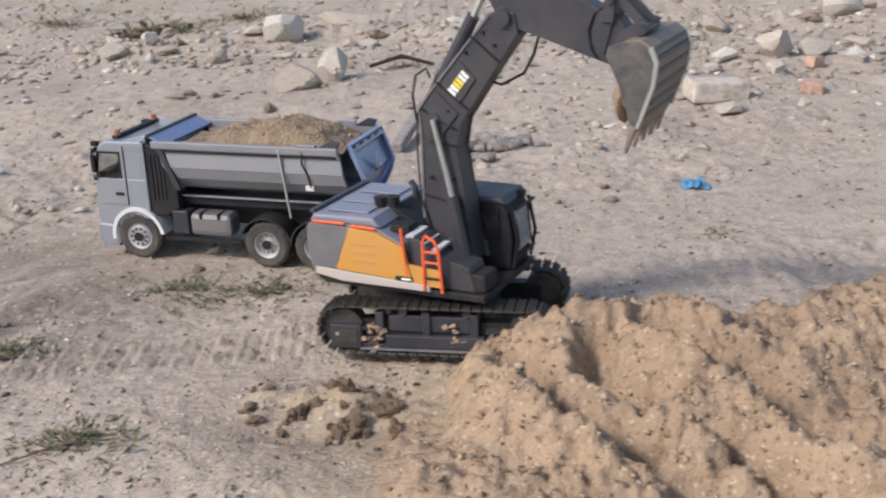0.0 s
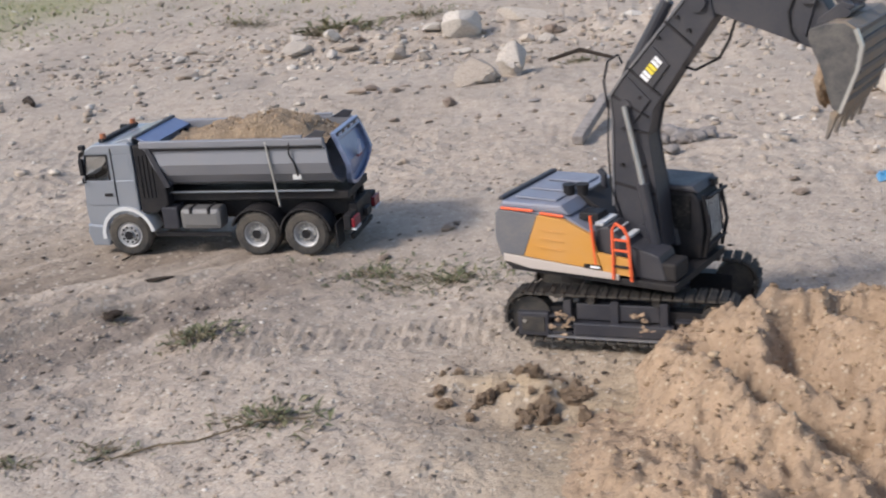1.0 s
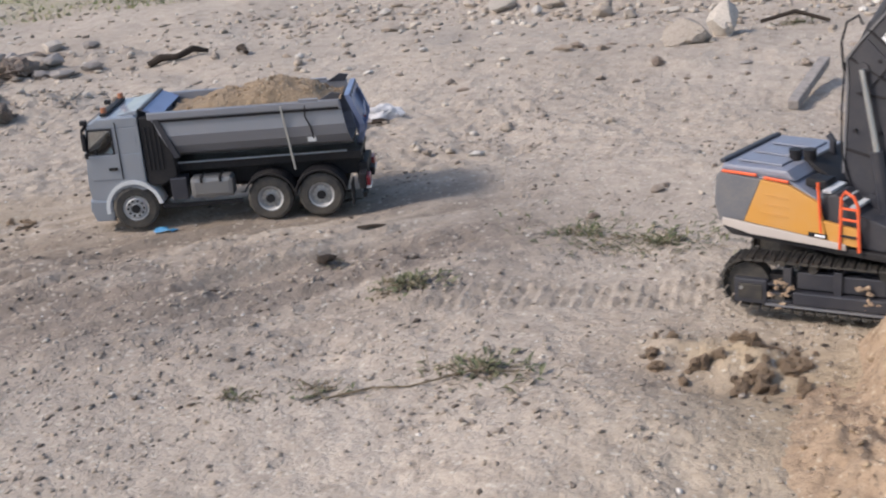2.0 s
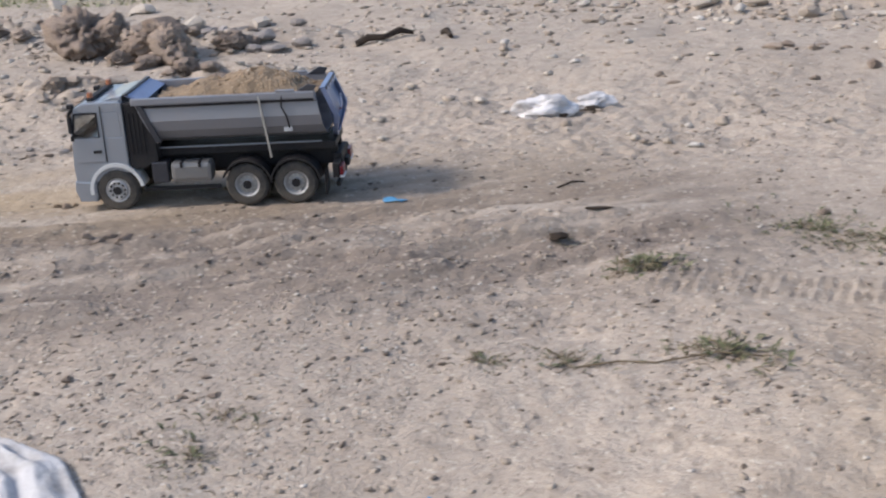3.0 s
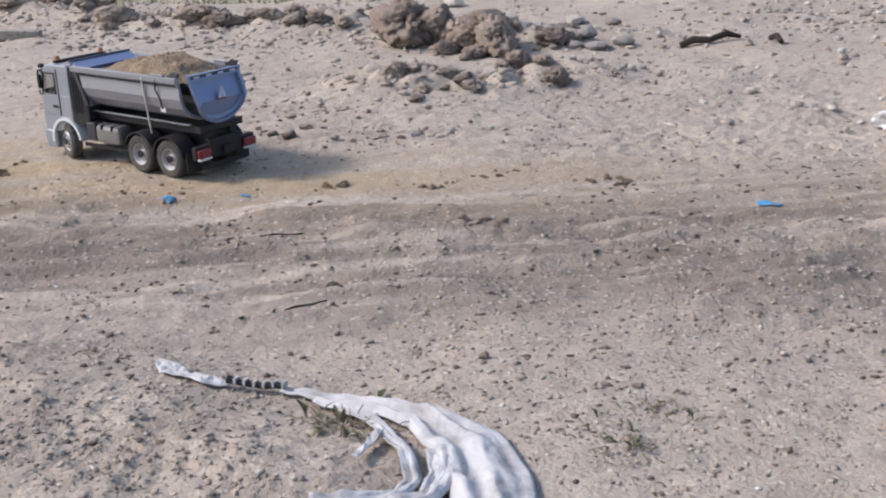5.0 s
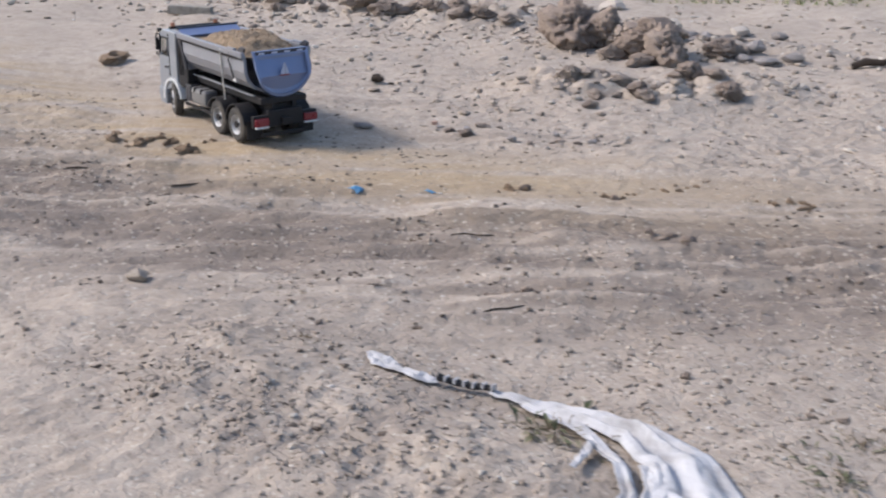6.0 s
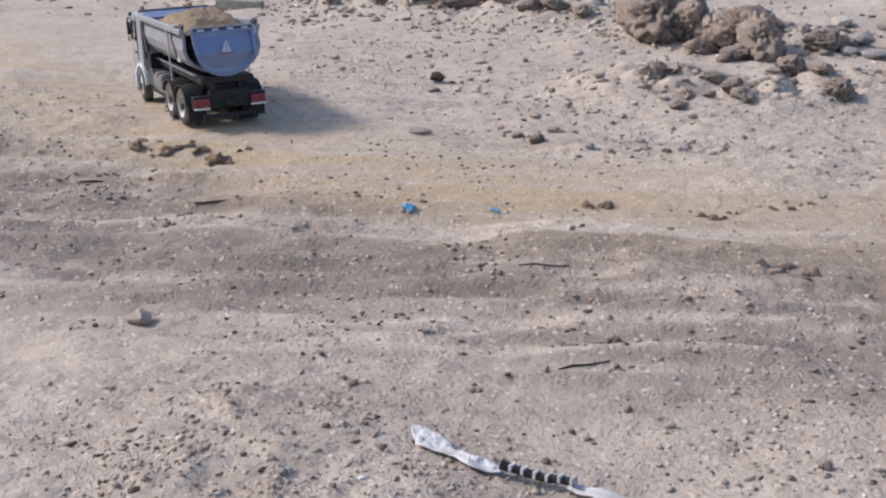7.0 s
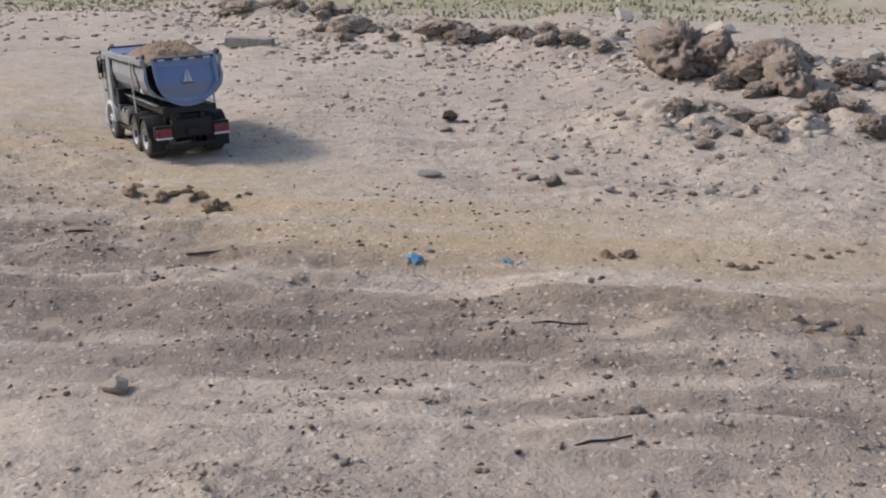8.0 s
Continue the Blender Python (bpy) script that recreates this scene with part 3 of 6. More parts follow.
# boulders and rubble behind the digger and the truck
for k, (x, y, w, d, h, t, lab) in enumerate([
        (-0.40, 3.50, 0.17, 0.14, 0.15, 20, "tan pointed boulder lying on sandy ground"),
        (-0.30, 3.62, 0.16, 0.14, 0.18, 80, "pale rounded boulder behind a pointed one"),
        (-0.53, 4.30, 0.20, 0.16, 0.20, 10, "large cream boulder on the rough verge"),
        (-0.33, 4.48, 0.22, 0.14, 0.10, -10, "flat pale slab of stone on rubble"),
        (-1.09, 4.16, 0.13, 0.09, 0.10, 30, "white broken stone on the verge"),
        (-0.95, 4.08, 0.07, 0.06, 0.06, 70, "small pale broken stone on the verge"),
        (-0.72, 4.02, 0.09, 0.07, 0.08, 0, "small pale broken stone on the verge"),
        (-0.62, 3.96, 0.06, 0.06, 0.06, 50, "small pale broken stone on the verge"),
        (-0.22, 4.2, 0.08, 0.06, 0.06, 20, "small pale broken stone on the verge"),
        (0.88, 3.65, 0.12, 0.1, 0.07, 15, "pale broken stone in a field of rubble"),
        (0.97, 3.42, 0.1, 0.09, 0.08, 50, "pale broken stone in a field of rubble"),
        (1.02, 3.62, 0.18, 0.13, 0.16, 75, "tall pale broken stone among rubble"),
        (1.14, 3.66, 0.15, 0.12, 0.1, 35, "pinkish broken stone among rubble"),
        (1.24, 3.55, 0.09, 0.07, 0.08, 95, "pale broken stone in a field of rubble"),
        (1.42, 4.25, 0.22, 0.15, 0.13, 5, "large pale slab of broken stone in rubble"),
        (1.62, 4.2, 0.13, 0.1, 0.08, 65, "pale broken stone in a field of rubble"),
        (0.78, 3.95, 0.12, 0.1, 0.06, 25, "pale broken stone in a field of rubble"),
        (0.95, 4.1, 0.16, 0.12, 0.08, 85, "pale broken stone in a field of rubble"),
        (0.65, 4.1, 0.1, 0.08, 0.06, 45, "pale broken stone in a field of rubble"),
        (0.58, 3.8, 0.08, 0.07, 0.05, 10, "pale broken stone in a field of rubble"),
        (1.38, 3.1, 0.1, 0.08, 0.05, 60, "pale broken stone in a field of rubble"),
        (-2.15, 0.765, 0.055, 0.045, 0.038, 10, "smooth grey stone half buried in damp soil"),
        (-0.14, 1.335, 0.016, 0.012, 0.012, 30, "small white stone at the foot of the heap"),
        (-0.215, 1.295, 0.022, 0.008, 0.006, -25, "flat white chip in the scraped hollow"),
        (-3.3, 3.95, 0.12, 0.1, 0.08, 0, "pale grey block of rubble by the grass"),
        (-2.85, 3.65, 0.11, 0.09, 0.09, 40, "pale grey block of rubble by the grass"),
        (-2.6, 3.7, 0.12, 0.1, 0.08, 80, "pale grey block of rubble by the grass"),
        (-3.75, 3.95, 0.09, 0.08, 0.1, 15, "white stone on the soil bank"),
        (-4.25, 3.0, 0.09, 0.06, 0.04, 15, "flat pale stone beside a board"),
        (-1.45, 1.0, 0.02, 0.016, 0.016, 40, "pale pebble standing in grit")]):
    lay("stone", STONES[k % 4], x, y, w, d, h, t, lab, "stone", "loose stones")
for k in range(46):
    r = random.Random(900 + k)
    if k < 26:
        x, y = 1.15 + r.gauss(0, 0.42), 3.85 + r.gauss(0, 0.4)
    else:
        x, y = -0.7 + r.gauss(0, 0.6), 4.25 + r.gauss(0, 0.22)
    s = r.uniform(0.03, 0.085)
    lay("stone", STONES[r.randrange(4)], x, y, s * r.uniform(0.9, 1.5), s, s * r.uniform(0.5, 0.9), r.uniform(0, 360), "pale broken stone in a field of rubble", "stone", "loose stones")
# grey pile behind the boom
for k in range(36):
    r = random.Random(300 + k)
    s = r.uniform(0.018, 0.055)
    lay("grey_lump", GREYS[k % 2], 0.14 + r.gauss(0, 0.06), 2.72 + r.gauss(0, 0.055), s * 1.3, s, s * 0.9, r.uniform(0, 360), "greyish lump in a small pile of rubble", "rubble lump", "grey rubble pile", sink=0.05)
# pale rubble behind the dumped clods
for k in range(26):
    r = random.Random(1700 + k)
    s = r.uniform(0.03, 0.075)
    lay("grey_lump", GREYS[k % 2], -2.5 + r.gauss(0, 0.17), 3.42 + r.gauss(0, 0.12), s * r.uniform(1, 1.6), s, s * r.uniform(0.6, 1), r.uniform(0, 360), "pale greyish lump of rubble behind dumped clods", "rubble lump", "rubble behind clods", sink=0.1)
# clod pile and banks
for k, (x, y, w, d, h, t) in enumerate([(-2.93, 3.12, 0.22, 0.2, 0.2, 0), (-2.83, 3.16, 0.13, 0.13, 0.17, 60), (-2.74, 3.16, 0.14, 0.13, 0.13, 130), (-2.64, 3.14, 0.15, 0.15, 0.2, 200), (-2.56, 3.1, 0.13, 0.14, 0.17, 20), (-2.72, 3.04, 0.08, 0.07, 0.06, 10), (-2.6, 3.02, 0.09, 0.07, 0.06, 80), (-2.45, 3.28, 0.11, 0.1, 0.09, 50)]):
    lay("soil_clod", CLODS[k % 4], x + 0.05, y - 0.075, w, d, h * 0.88, t, "big brown clod of earth in a dumped pile", "soil clod", "dumped clods", sink=0.06)
for k in range(62):
    r = random.Random(400 + k)
    line = RIDGES[(0, 0, 1, 2, 1, 3)[k % 6]]
    i = r.randrange(len(line) - 1)
    q = r.random()
    x = line[i][0] * (1 - q) + line[i + 1][0] * q + r.gauss(0, 0.09)
    y = line[i][1] * (1 - q) + line[i + 1][1] * q + r.gauss(0, 0.09)
    s = r.uniform(0.02, 0.062)
    lay("soil_clod", CLODS[r.randrange(4)], x, y, s * r.uniform(1, 1.5), s, s * r.uniform(0.6, 1), r.uniform(0, 360), "brown clod of earth on a low soil bank", "soil clod", "bank clods", sink=0.12)
for k in range(34):
    r = random.Random(1400 + k)
    line = RIDGES[0]
    i = r.randrange(1, len(line) - 1)
    q, s = r.random(), r.uniform(0.045, 0.1)
    lay("soil_clod", CLODS[r.randrange(4)], line[i][0] * (1 - q) + line[i + 1][0] * q + r.gauss(0, 0.1), line[i][1] * (1 - q) + line[i + 1][1] * q + r.gauss(0, 0.12), s * r.uniform(1, 1.6), s, s * r.uniform(0.5, 0.9), r.uniform(0, 360), "large brown clod of earth on a low soil bank", "soil clod", "bank clods", sink=0.1)
lay("soil_clod", SCRAPED[0], -3.84, 1.9, 0.09, 0.08, 0.05, 40, "small brown mound of dirt on sandy ground", "soil clod", sink=0.05)
# scraped clumps by the digger
for k in range(42):
    r = random.Random(500 + k)
    s = r.uniform(0.006, 0.02)
    lay("soil_clod", SCRAPED[r.randrange(2)], -0.14 + r.gauss(0, 0.065), 1.41 + r.gauss(0, 0.035), s * 1.3, s, s, r.uniform(0, 360), "ochre brown clump at the scraped hollow's edge", "soil clod", "scraped clumps", sink=0.15)
# small broken clods strewn in rows and hollows of the track
def clod_row(seed, line, n, lo, hi, wide, meshes, label):
    r = random.Random(seed)
    for _ in range(n):
        i = r.randrange(len(line) - 1)
        q, s = r.random(), lo + (hi - lo) * r.random() ** 2
        x = line[i][0] * (1 - q) + line[i + 1][0] * q + r.gauss(0, wide)
        y = line[i][1] * (1 - q) + line[i + 1][1] * q + r.gauss(0, wide)
        lay("soil_clod", meshes[r.randrange(len(meshes))], x, y, s * r.uniform(1, 1.7), s, s * r.uniform(0.5, 0.9), r.uniform(0, 360), label, "soil clod", "track clods", sink=0.14)


clod_row(1, [(-2.55, 1.84), (-2.37, 1.91), (-2.2, 1.94), (-2.09, 2.0)], 24, 0.008, 0.03, 0.035, GREYS + CLODS[:2], "greyish clod in a strewn patch of rubble")
clod_row(2, [(-2.95, 1.33), (-2.78, 1.39)], 22, 0.008, 0.038, 0.03, SCRAPED, "ochre clod in the churned wheel track")
clod_row(3, [(-1.66, 1.09), (-1.58, 1.15)], 14, 0.005, 0.016, 0.018, CLODS, "dark brown crumb in a scuffed hollow")
clod_row(4, [(-2.04, 1.57), (-1.84, 1.69), (-1.7, 1.92)], 22, 0.006, 0.02, 0.02, SCRAPED + CLODS[:1], "ochre clod along an old wheel rut")
clod_row(5, [(-1.63, 1.49), (-1.54, 1.51)], 12, 0.008, 0.02, 0.015, CLODS, "brown clod on the damp track")
clod_row(6, [(-1.58, 1.86), (-1.47, 1.9)], 14, 0.006, 0.018, 0.018, SCRAPED, "ochre clod along an old wheel rut")
clod_row(7, [(-0.35, 2.1), (0.0, 2.25), (0.5, 2.35)], 14, 0.008, 0.026, 0.05, CLODS, "brown clod on the verge of the track")
clod_row(8, [(-1.0, 1.05), (-1.3, 1.0), (-1.9, 0.95)], 18, 0.005, 0.014, 0.06, CLODS, "brown clod on gritty soil")
clod_row(9, [(-0.9, 3.0), (-0.2, 3.2), (0.6, 2.9)], 18, 0.012, 0.035, 0.12, CLODS + GREYS, "brown clod on pale sandy ground")
clod_row(10, [(-0.75, 3.42), (-0.45, 3.42)], 10, 0.012, 0.035, 0.03, CLODS, "brown clod beside a boulder")
lay("grey_lump", GREYS[0], -2.6, 1.76, 0.075, 0.03, 0.022, 25, "flat grey lump of dried mortar", "rubble lump", sink=0.05)
# dark bits
for x, y, w, d, h, t, lab in [(-2.975, 2.2, 0.06, 0.05, 0.055, 0, "black burnt lump on sandy ground"), (-2.93, 2.21, 0.025, 0.02, 0.015, 40, "small black crumb beside a burnt lump"),
                              (-3.02, 2.25, 0.03, 0.03, 0.03, 0, "dark lump with a reddish face"), (-0.97, 1.6, 0.05, 0.03, 0.02, 10, "dark dry leaf scrap on sand"),
                              (-0.815, 1.71, 0.045, 0.035, 0.03, 30, "dark brown clump of dry leaves"), (-0.79, 1.86, 0.07, 0.018, 0.012, 20, "thin dark strip of bark"),
                              (-2.51, 2.0, 0.02, 0.015, 0.012, 0, "small dark crumb on sand"), (-1.03, 2.62, 0.05, 0.035, 0.03, 20, "dark lump beside a crumpled bag"), (-1.08, 2.56, 0.05, 0.03, 0.025, 70, "dark lump beside a crumpled bag")]:
    lay("dark_lump", DARKS[0], x, y, w, d, h, t, lab, "debris", "dark debris", sink=0.02)


def stick(pts, r, label, material=TWIGM, name="stick"):
    bm = bmesh.new()
    P = [(x, y, gh(x, y) + z) for x, y, z in pts]
    tube(bm, P, [r * (1.0, 1.15, 0.9, 1.05, 0.6)[min(i, 4)] for i in range(len(P))], 7)
    return tagged(part(name, bm, material), label, "stick", "fallen sticks")


stick([(-2.035, 3.35, 0.008), (-2.0, 3.37, 0.02), (-1.95, 3.385, 0.014), (-1.915, 3.43, 0.024), (-1.88, 3.46, 0.01)], 0.011, "charred dark branch lying on pale sand", DARKROT)
stick([(-1.8, 3.51, 0.01), (-1.77, 3.48, 0.02), (-1.74, 3.44, 0.01)], 0.009, "short charred stick on pale sand", DARKROT)
stick([(-1.63, 1.024, 0.0), (-1.622, 1.04, 0.002), (-1.606, 1.058, 0.002), (-1.593, 1.079, 0.0)], 0.0013, "thin dark twig lying on the damp track", DARKROT)
stick([(-2.56, 1.142, 0.001), (-2.535, 1.165, 0.002), (-2.502, 1.205, 0.001)], 0.0016, "thin dark twig pressed into the track", DARKROT)
stick([(-2.845, 1.08, 0.001), (-2.825, 1.1, 0.002), (-2.79, 1.128, 0.001)], 0.0018, "thin dark twig pressed into the track", DARKROT)
stick([(-1.9, 1.265, 0.001), (-1.885, 1.285, 0.002), (-1.86, 1.3, 0.002), (-1.845, 1.32, 0.001)], 0.0013, "thin dark twig pressed into the track", DARKROT)
stick([(-0.92, 2.02, 0.003), (-0.9, 2.05, 0.005), (-0.885, 2.08, 0.003)], 0.002, "short dark twig on the damp track", DARKROT)
stick([(-0.65, 1.27, 0.002), (-0.6, 1.3, 0.004), (-0.55, 1.305, 0.003), (-0.48, 1.345, 0.004), (-0.42, 1.36, 0.002)], 0.0014, "thin creeping dry stem on sand")
stick([(-0.2, 3.76, 0.02), (-0.1, 3.78, 0.035), (0.0, 3.76, 0.01)], 0.006, "dark mossy branch on pale sand", DARKROT)


def build_pipe():
    ob = root("concrete_post", "weathered grey concrete post leaning on rubble", "post")
    bm = bmesh.new()
    m = look((-0.07, 2.86, gh(-0.07, 2.86) + 0.03), (-0.01, 3.08, gh(0, 3.05) + 0.06))
    box(bm, -0.013, 0.013, -0.011, 0.011, -0.17, 0.1, 0.003, m)
    part("post_body", bm, GREYSTONE, ob)
    return ob


build_pipe()


def block(name, x, y, w, d, h, turn, material, label, category, tilt=0.0):
    bm = bmesh.new()
    box(bm, -w / 2, w / 2, -d / 2, d / 2, -0.004, h, min(w, d, h) * 0.14)
    bmesh.ops.subdivide_edges(bm, edges=bm.edges[:], cuts=2, use_grid_fill=True)
    for v in bm.verts:
        v.co += Vector((noise.noise(v.co * 30), noise.noise(v.co * 30 + Vector((5, 0, 0))), noise.noise(v.co * 30 + Vector((0, 7, 0))))) * h * 0.09
    ob = part(name, bm, material)
    ob.matrix_basis = pose(x, y, gh(x, y), 0, tilt, turn)
    return tagged(ob, label, category)


block("concrete_slab", 0.73, 3.12, 0.15, 0.09, 0.05, 8, STONE, "broken tan concrete slab lying on gravel", "slab", 4)
block("brick", 1.0, 3.18, 0.06, 0.04, 0.024, -20, BRICKRED, "broken red brick lying on gravel", "brick", 6)
block("brick", 1.11, 3.52, 0.045, 0.035, 0.028, 30, BRICKRED, "broken red brick among pale rubble", "brick", 10)
block("brick", -2.51, 1.92, 0.012, 0.01, 0.008, 30, BRICKRED, "tiny red brick chip on sand", "brick chip")
block("board", -4.42, 2.66, 0.17, 0.05, 0.03, 35, WOODGREY, "weathered pale board lying on rubble", "board", 2)


# ---- plants ----
def weed(x, y, r0, h, n, seed, label, dry=0.3):
    r = random.Random(seed)
    ob = root("weed", label, "plant", "low weeds", pose(x, y, gh(x, y)))
    leaf, stem = bmesh.new(), bmesh.new()
    for _ in range(n):
        a, q = r.uniform(0, 2 * math.pi), abs(r.gauss(0, 0.5)) * r0
        bx, by = math.cos(a) * q * 1.3, math.sin(a) * q * 0.8
        gz = gh(x + bx, y + by) - gh(x, y)
        lean = Vector((math.cos(a + r.gauss(0, 0.8)), math.sin(a + r.gauss(0, 0.8)), r.uniform(0.2, 1.3))).normalized()
        ln = h * r.uniform(0.35, 1.0)
        p0 = Vector((bx, by, gz - 0.002))
        p1 = p0 + lean * ln * 0.55
        p2 = p1 + (lean + Vector((0, 0, -0.7))).normalized() * ln * 0.45
        if r.random() < dry:
            tube(stem, [p0, p1, p2], 0.0007, 4)
            continue
        w = lean.cross(Vector((0, 0, 1))).normalized() * ln * r.uniform(0.06, 0.16)
        up = w.cross(lean).normalized() * ln * 0.05
        vs = [leaf.verts.new(c) for c in (p0, p1 - w + up, p2, p1 + w + up, p1)]
        leaf.faces.new((vs[0], vs[4], vs[1]))
        leaf.faces.new((vs[4], vs[2], vs[1]))
        leaf.faces.new((vs[0], vs[3], vs[4]))
        leaf.faces.new((vs[4], vs[3], vs[2]))
    tagged(part("leaf_tuft", leaf, LEAFM, ob), kind="stuff")
    tagged(part("stem_tuft", stem, TWIGM, ob), kind="stuff")
    return ob


for k, (x, y, r0, h, n, dry, lab) in enumerate([
        (-0.655, 1.63, 0.05, 0.035, 150, 0.3, "dark green low weed on sandy soil"),
        (-0.47, 1.36, 0.075, 0.03, 190, 0.35, "straggling green weed on sandy soil"),
        (-0.67, 1.29, 0.05, 0.022, 110, 0.5, "dry green weed flat on sandy soil"),
        (-0.77, 1.255, 0.04, 0.02, 80, 0.5, "dry green weed flat on sandy soil"),
        (-0.815, 1.72, 0.04, 0.02, 60, 0.6, "withered brown weed on sandy soil"),
        (-1.01, 1.0, 0.055, 0.022, 60, 0.65, "withered thin weed beside the sack"),
        (-1.0, 0.91, 0.075, 0.024, 80, 0.5, "straggling green weed beside the sack"),
        (-1.12, 0.73, 0.05, 0.022, 90, 0.55, "grey green weed under a white sack"),
        (-0.29, 1.87, 0.13, 0.026, 340, 0.3, "thin pale weeds on the verge of the track"),
        (-0.42, 1.9, 0.13, 0.026, 300, 0.3, "thin pale weeds on the verge of the track"),
        (-1.32, 0.78, 0.06, 0.035, 100, 0.6, "dry stems growing on a soil bank"),
        (-1.75, 0.75, 0.05, 0.015, 26, 0.9, "dry stems growing on a soil bank"),
        (-1.95, 0.88, 0.06, 0.015, 28, 0.9, "dry stems growing on a soil bank"),
        (0.5, 2.05, 0.08, 0.02, 80, 0.4, "thin pale weeds on the verge of the track")]):
    weed(x, y, r0, h, n, 600 + k, lab, dry)
weed(-1.02, 4.55, 0.14, 0.11, 420, 650, "dead brown bush on the rough verge", 0.75)
weed(-0.75, 4.9, 0.2, 0.05, 240, 651, "grey green scrub on the rough verge", 0.7)
weed(-1.5, 5.0, 0.3, 0.05, 300, 652, "grey green scrub on the rough verge", 0.7)
weed(-0.1, 3.77, 0.05, 0.04, 90, 653, "small dark weed on a fallen branch", 0.5)


def build_grass():
    r = np.random.default_rng(9)
    n = 26000
    x = r.uniform(-8, 3.5, n)
    y = 6.08 + 0.55 * x + r.uniform(0, 1, n) ** 1.5 * 4.5
    k = (lattice(x, y, 0.35, 45) > -0.55) & (r.uniform(0, 1, n) < np.where(x > -2.6, 0.25, 1.0))
    x, y = x[k], y[k]
    n = len(x)
    z = ground_height(x, y)
    a, h = r.uniform(0, 2 * np.pi, n), r.uniform(0.008, 0.026, n)
    w = h * 0.35
    b = np.stack([x, y, z - 0.004], -1)
    s = np.stack([np.cos(a) * w, np.sin(a) * w, 0 * a], -1)
    tip = b + np.stack([r.normal(0, 0.5, n) * h, r.normal(0, 0.5, n) * h, h], -1)
    v = np.stack([b - s, b + s, tip], 1).reshape(-1, 3)
    f = np.arange(3 * n).reshape(-1, 3)
    ob = mesh_object("far_grass", v.tolist(), f.tolist(), GRASSM)
    tagged(ob, "thin green grass beyond the soil bank", "grass", kind="stuff")


build_grass()


# ---- plastic scraps, bag and sack ----
def scrap(x, y, w, d, h, seed, label, material=BLUEPLAS, name="plastic_scrap"):
    r = random.Random(seed)
    bm = bmesh.new()
    bmesh.ops.create_grid(bm, x_segments=14, y_segments=9, size=0.5)
    off = Vector((r.uniform(-5, 5), r.uniform(-5, 5), 0))
    for v in bm.verts:
        q = Vector((v.co.x, v.co.y, 0))
        e = 1 + 0.5 * noise.noise(q * 3 + off)
        z = abs(noise.noise(q * 4.2 + off)) * 1.5 + 0.5 * abs(noise.noise(q * 9 + off))
        lx, ly = q.x * e * w, q.y * e * d
        v.co = Vector((lx, ly, gh(x + lx, y + ly) - gh(x, y) + 0.003 + z * h * max(0, 1 - 2.4 * q.length_squared)))
    ob = part(name, bm, material, smooth=True)
    ob.matrix_basis = pose(x, y, gh(x, y))
    md = ob.modifiers.new("thick", "SOLIDIFY")
    md.thickness = 0.0012
    return tagged(ob, label, "plastic", "plastic scraps")


scrap(-1.2, 1.88, 0.045, 0.016, 0.007, 1, "torn blue plastic scrap on the damp track")
scrap(-0.70, 0.91, 0.038, 0.026, 0.014, 2, "crumpled blue plastic scrap on grit")
scrap(-2.235, 1.36, 0.03, 0.02, 0.01, 3, "small blue plastic scrap on sandy ground")
scrap(0.51, 2.33, 0.05, 0.035, 0.026, 4, "crumpled blue plastic scrap on gravel")
scrap(-2.12, 1.46, 0.02, 0.01, 0.006, 5, "tiny green plastic scrap on sandy ground")


def build_bag():
    ob = root("plastic_bag", "crumpled white plastic bag lying on pale sand", "bag")
    for nm, cx, cy, w, d, h, s in (("bag_body", -1.13, 2.57, 0.16, 0.085, 0.075, 11), ("bag_neck", -1.04, 2.67, 0.1, 0.06, 0.05, 12)):
        bm = bmesh.new()
        bmesh.ops.create_icosphere(bm, subdivisions=4, radius=0.5)
        off = Vector((s, 2 * s, 0))
        for v in bm.verts:
            q = v.co.copy()
            k = 1 + 0.35 * noise.noise(q * 3 + off) - 0.2 * abs(noise.noise(q * 5 + off)) - 0.12 * abs(noise.noise(q * 14 + off))
            v.co = Vector((q.x * k * w, q.y * k * d, max(q.z, -0.2) * k * h))
        bmesh.ops.transform(bm, matrix=pose(cx, cy, gh(cx, cy) + 0.012, 0, 0, 25), verts=bm.verts[:])
        part(nm, bm, BAGM, ob)


build_bag()


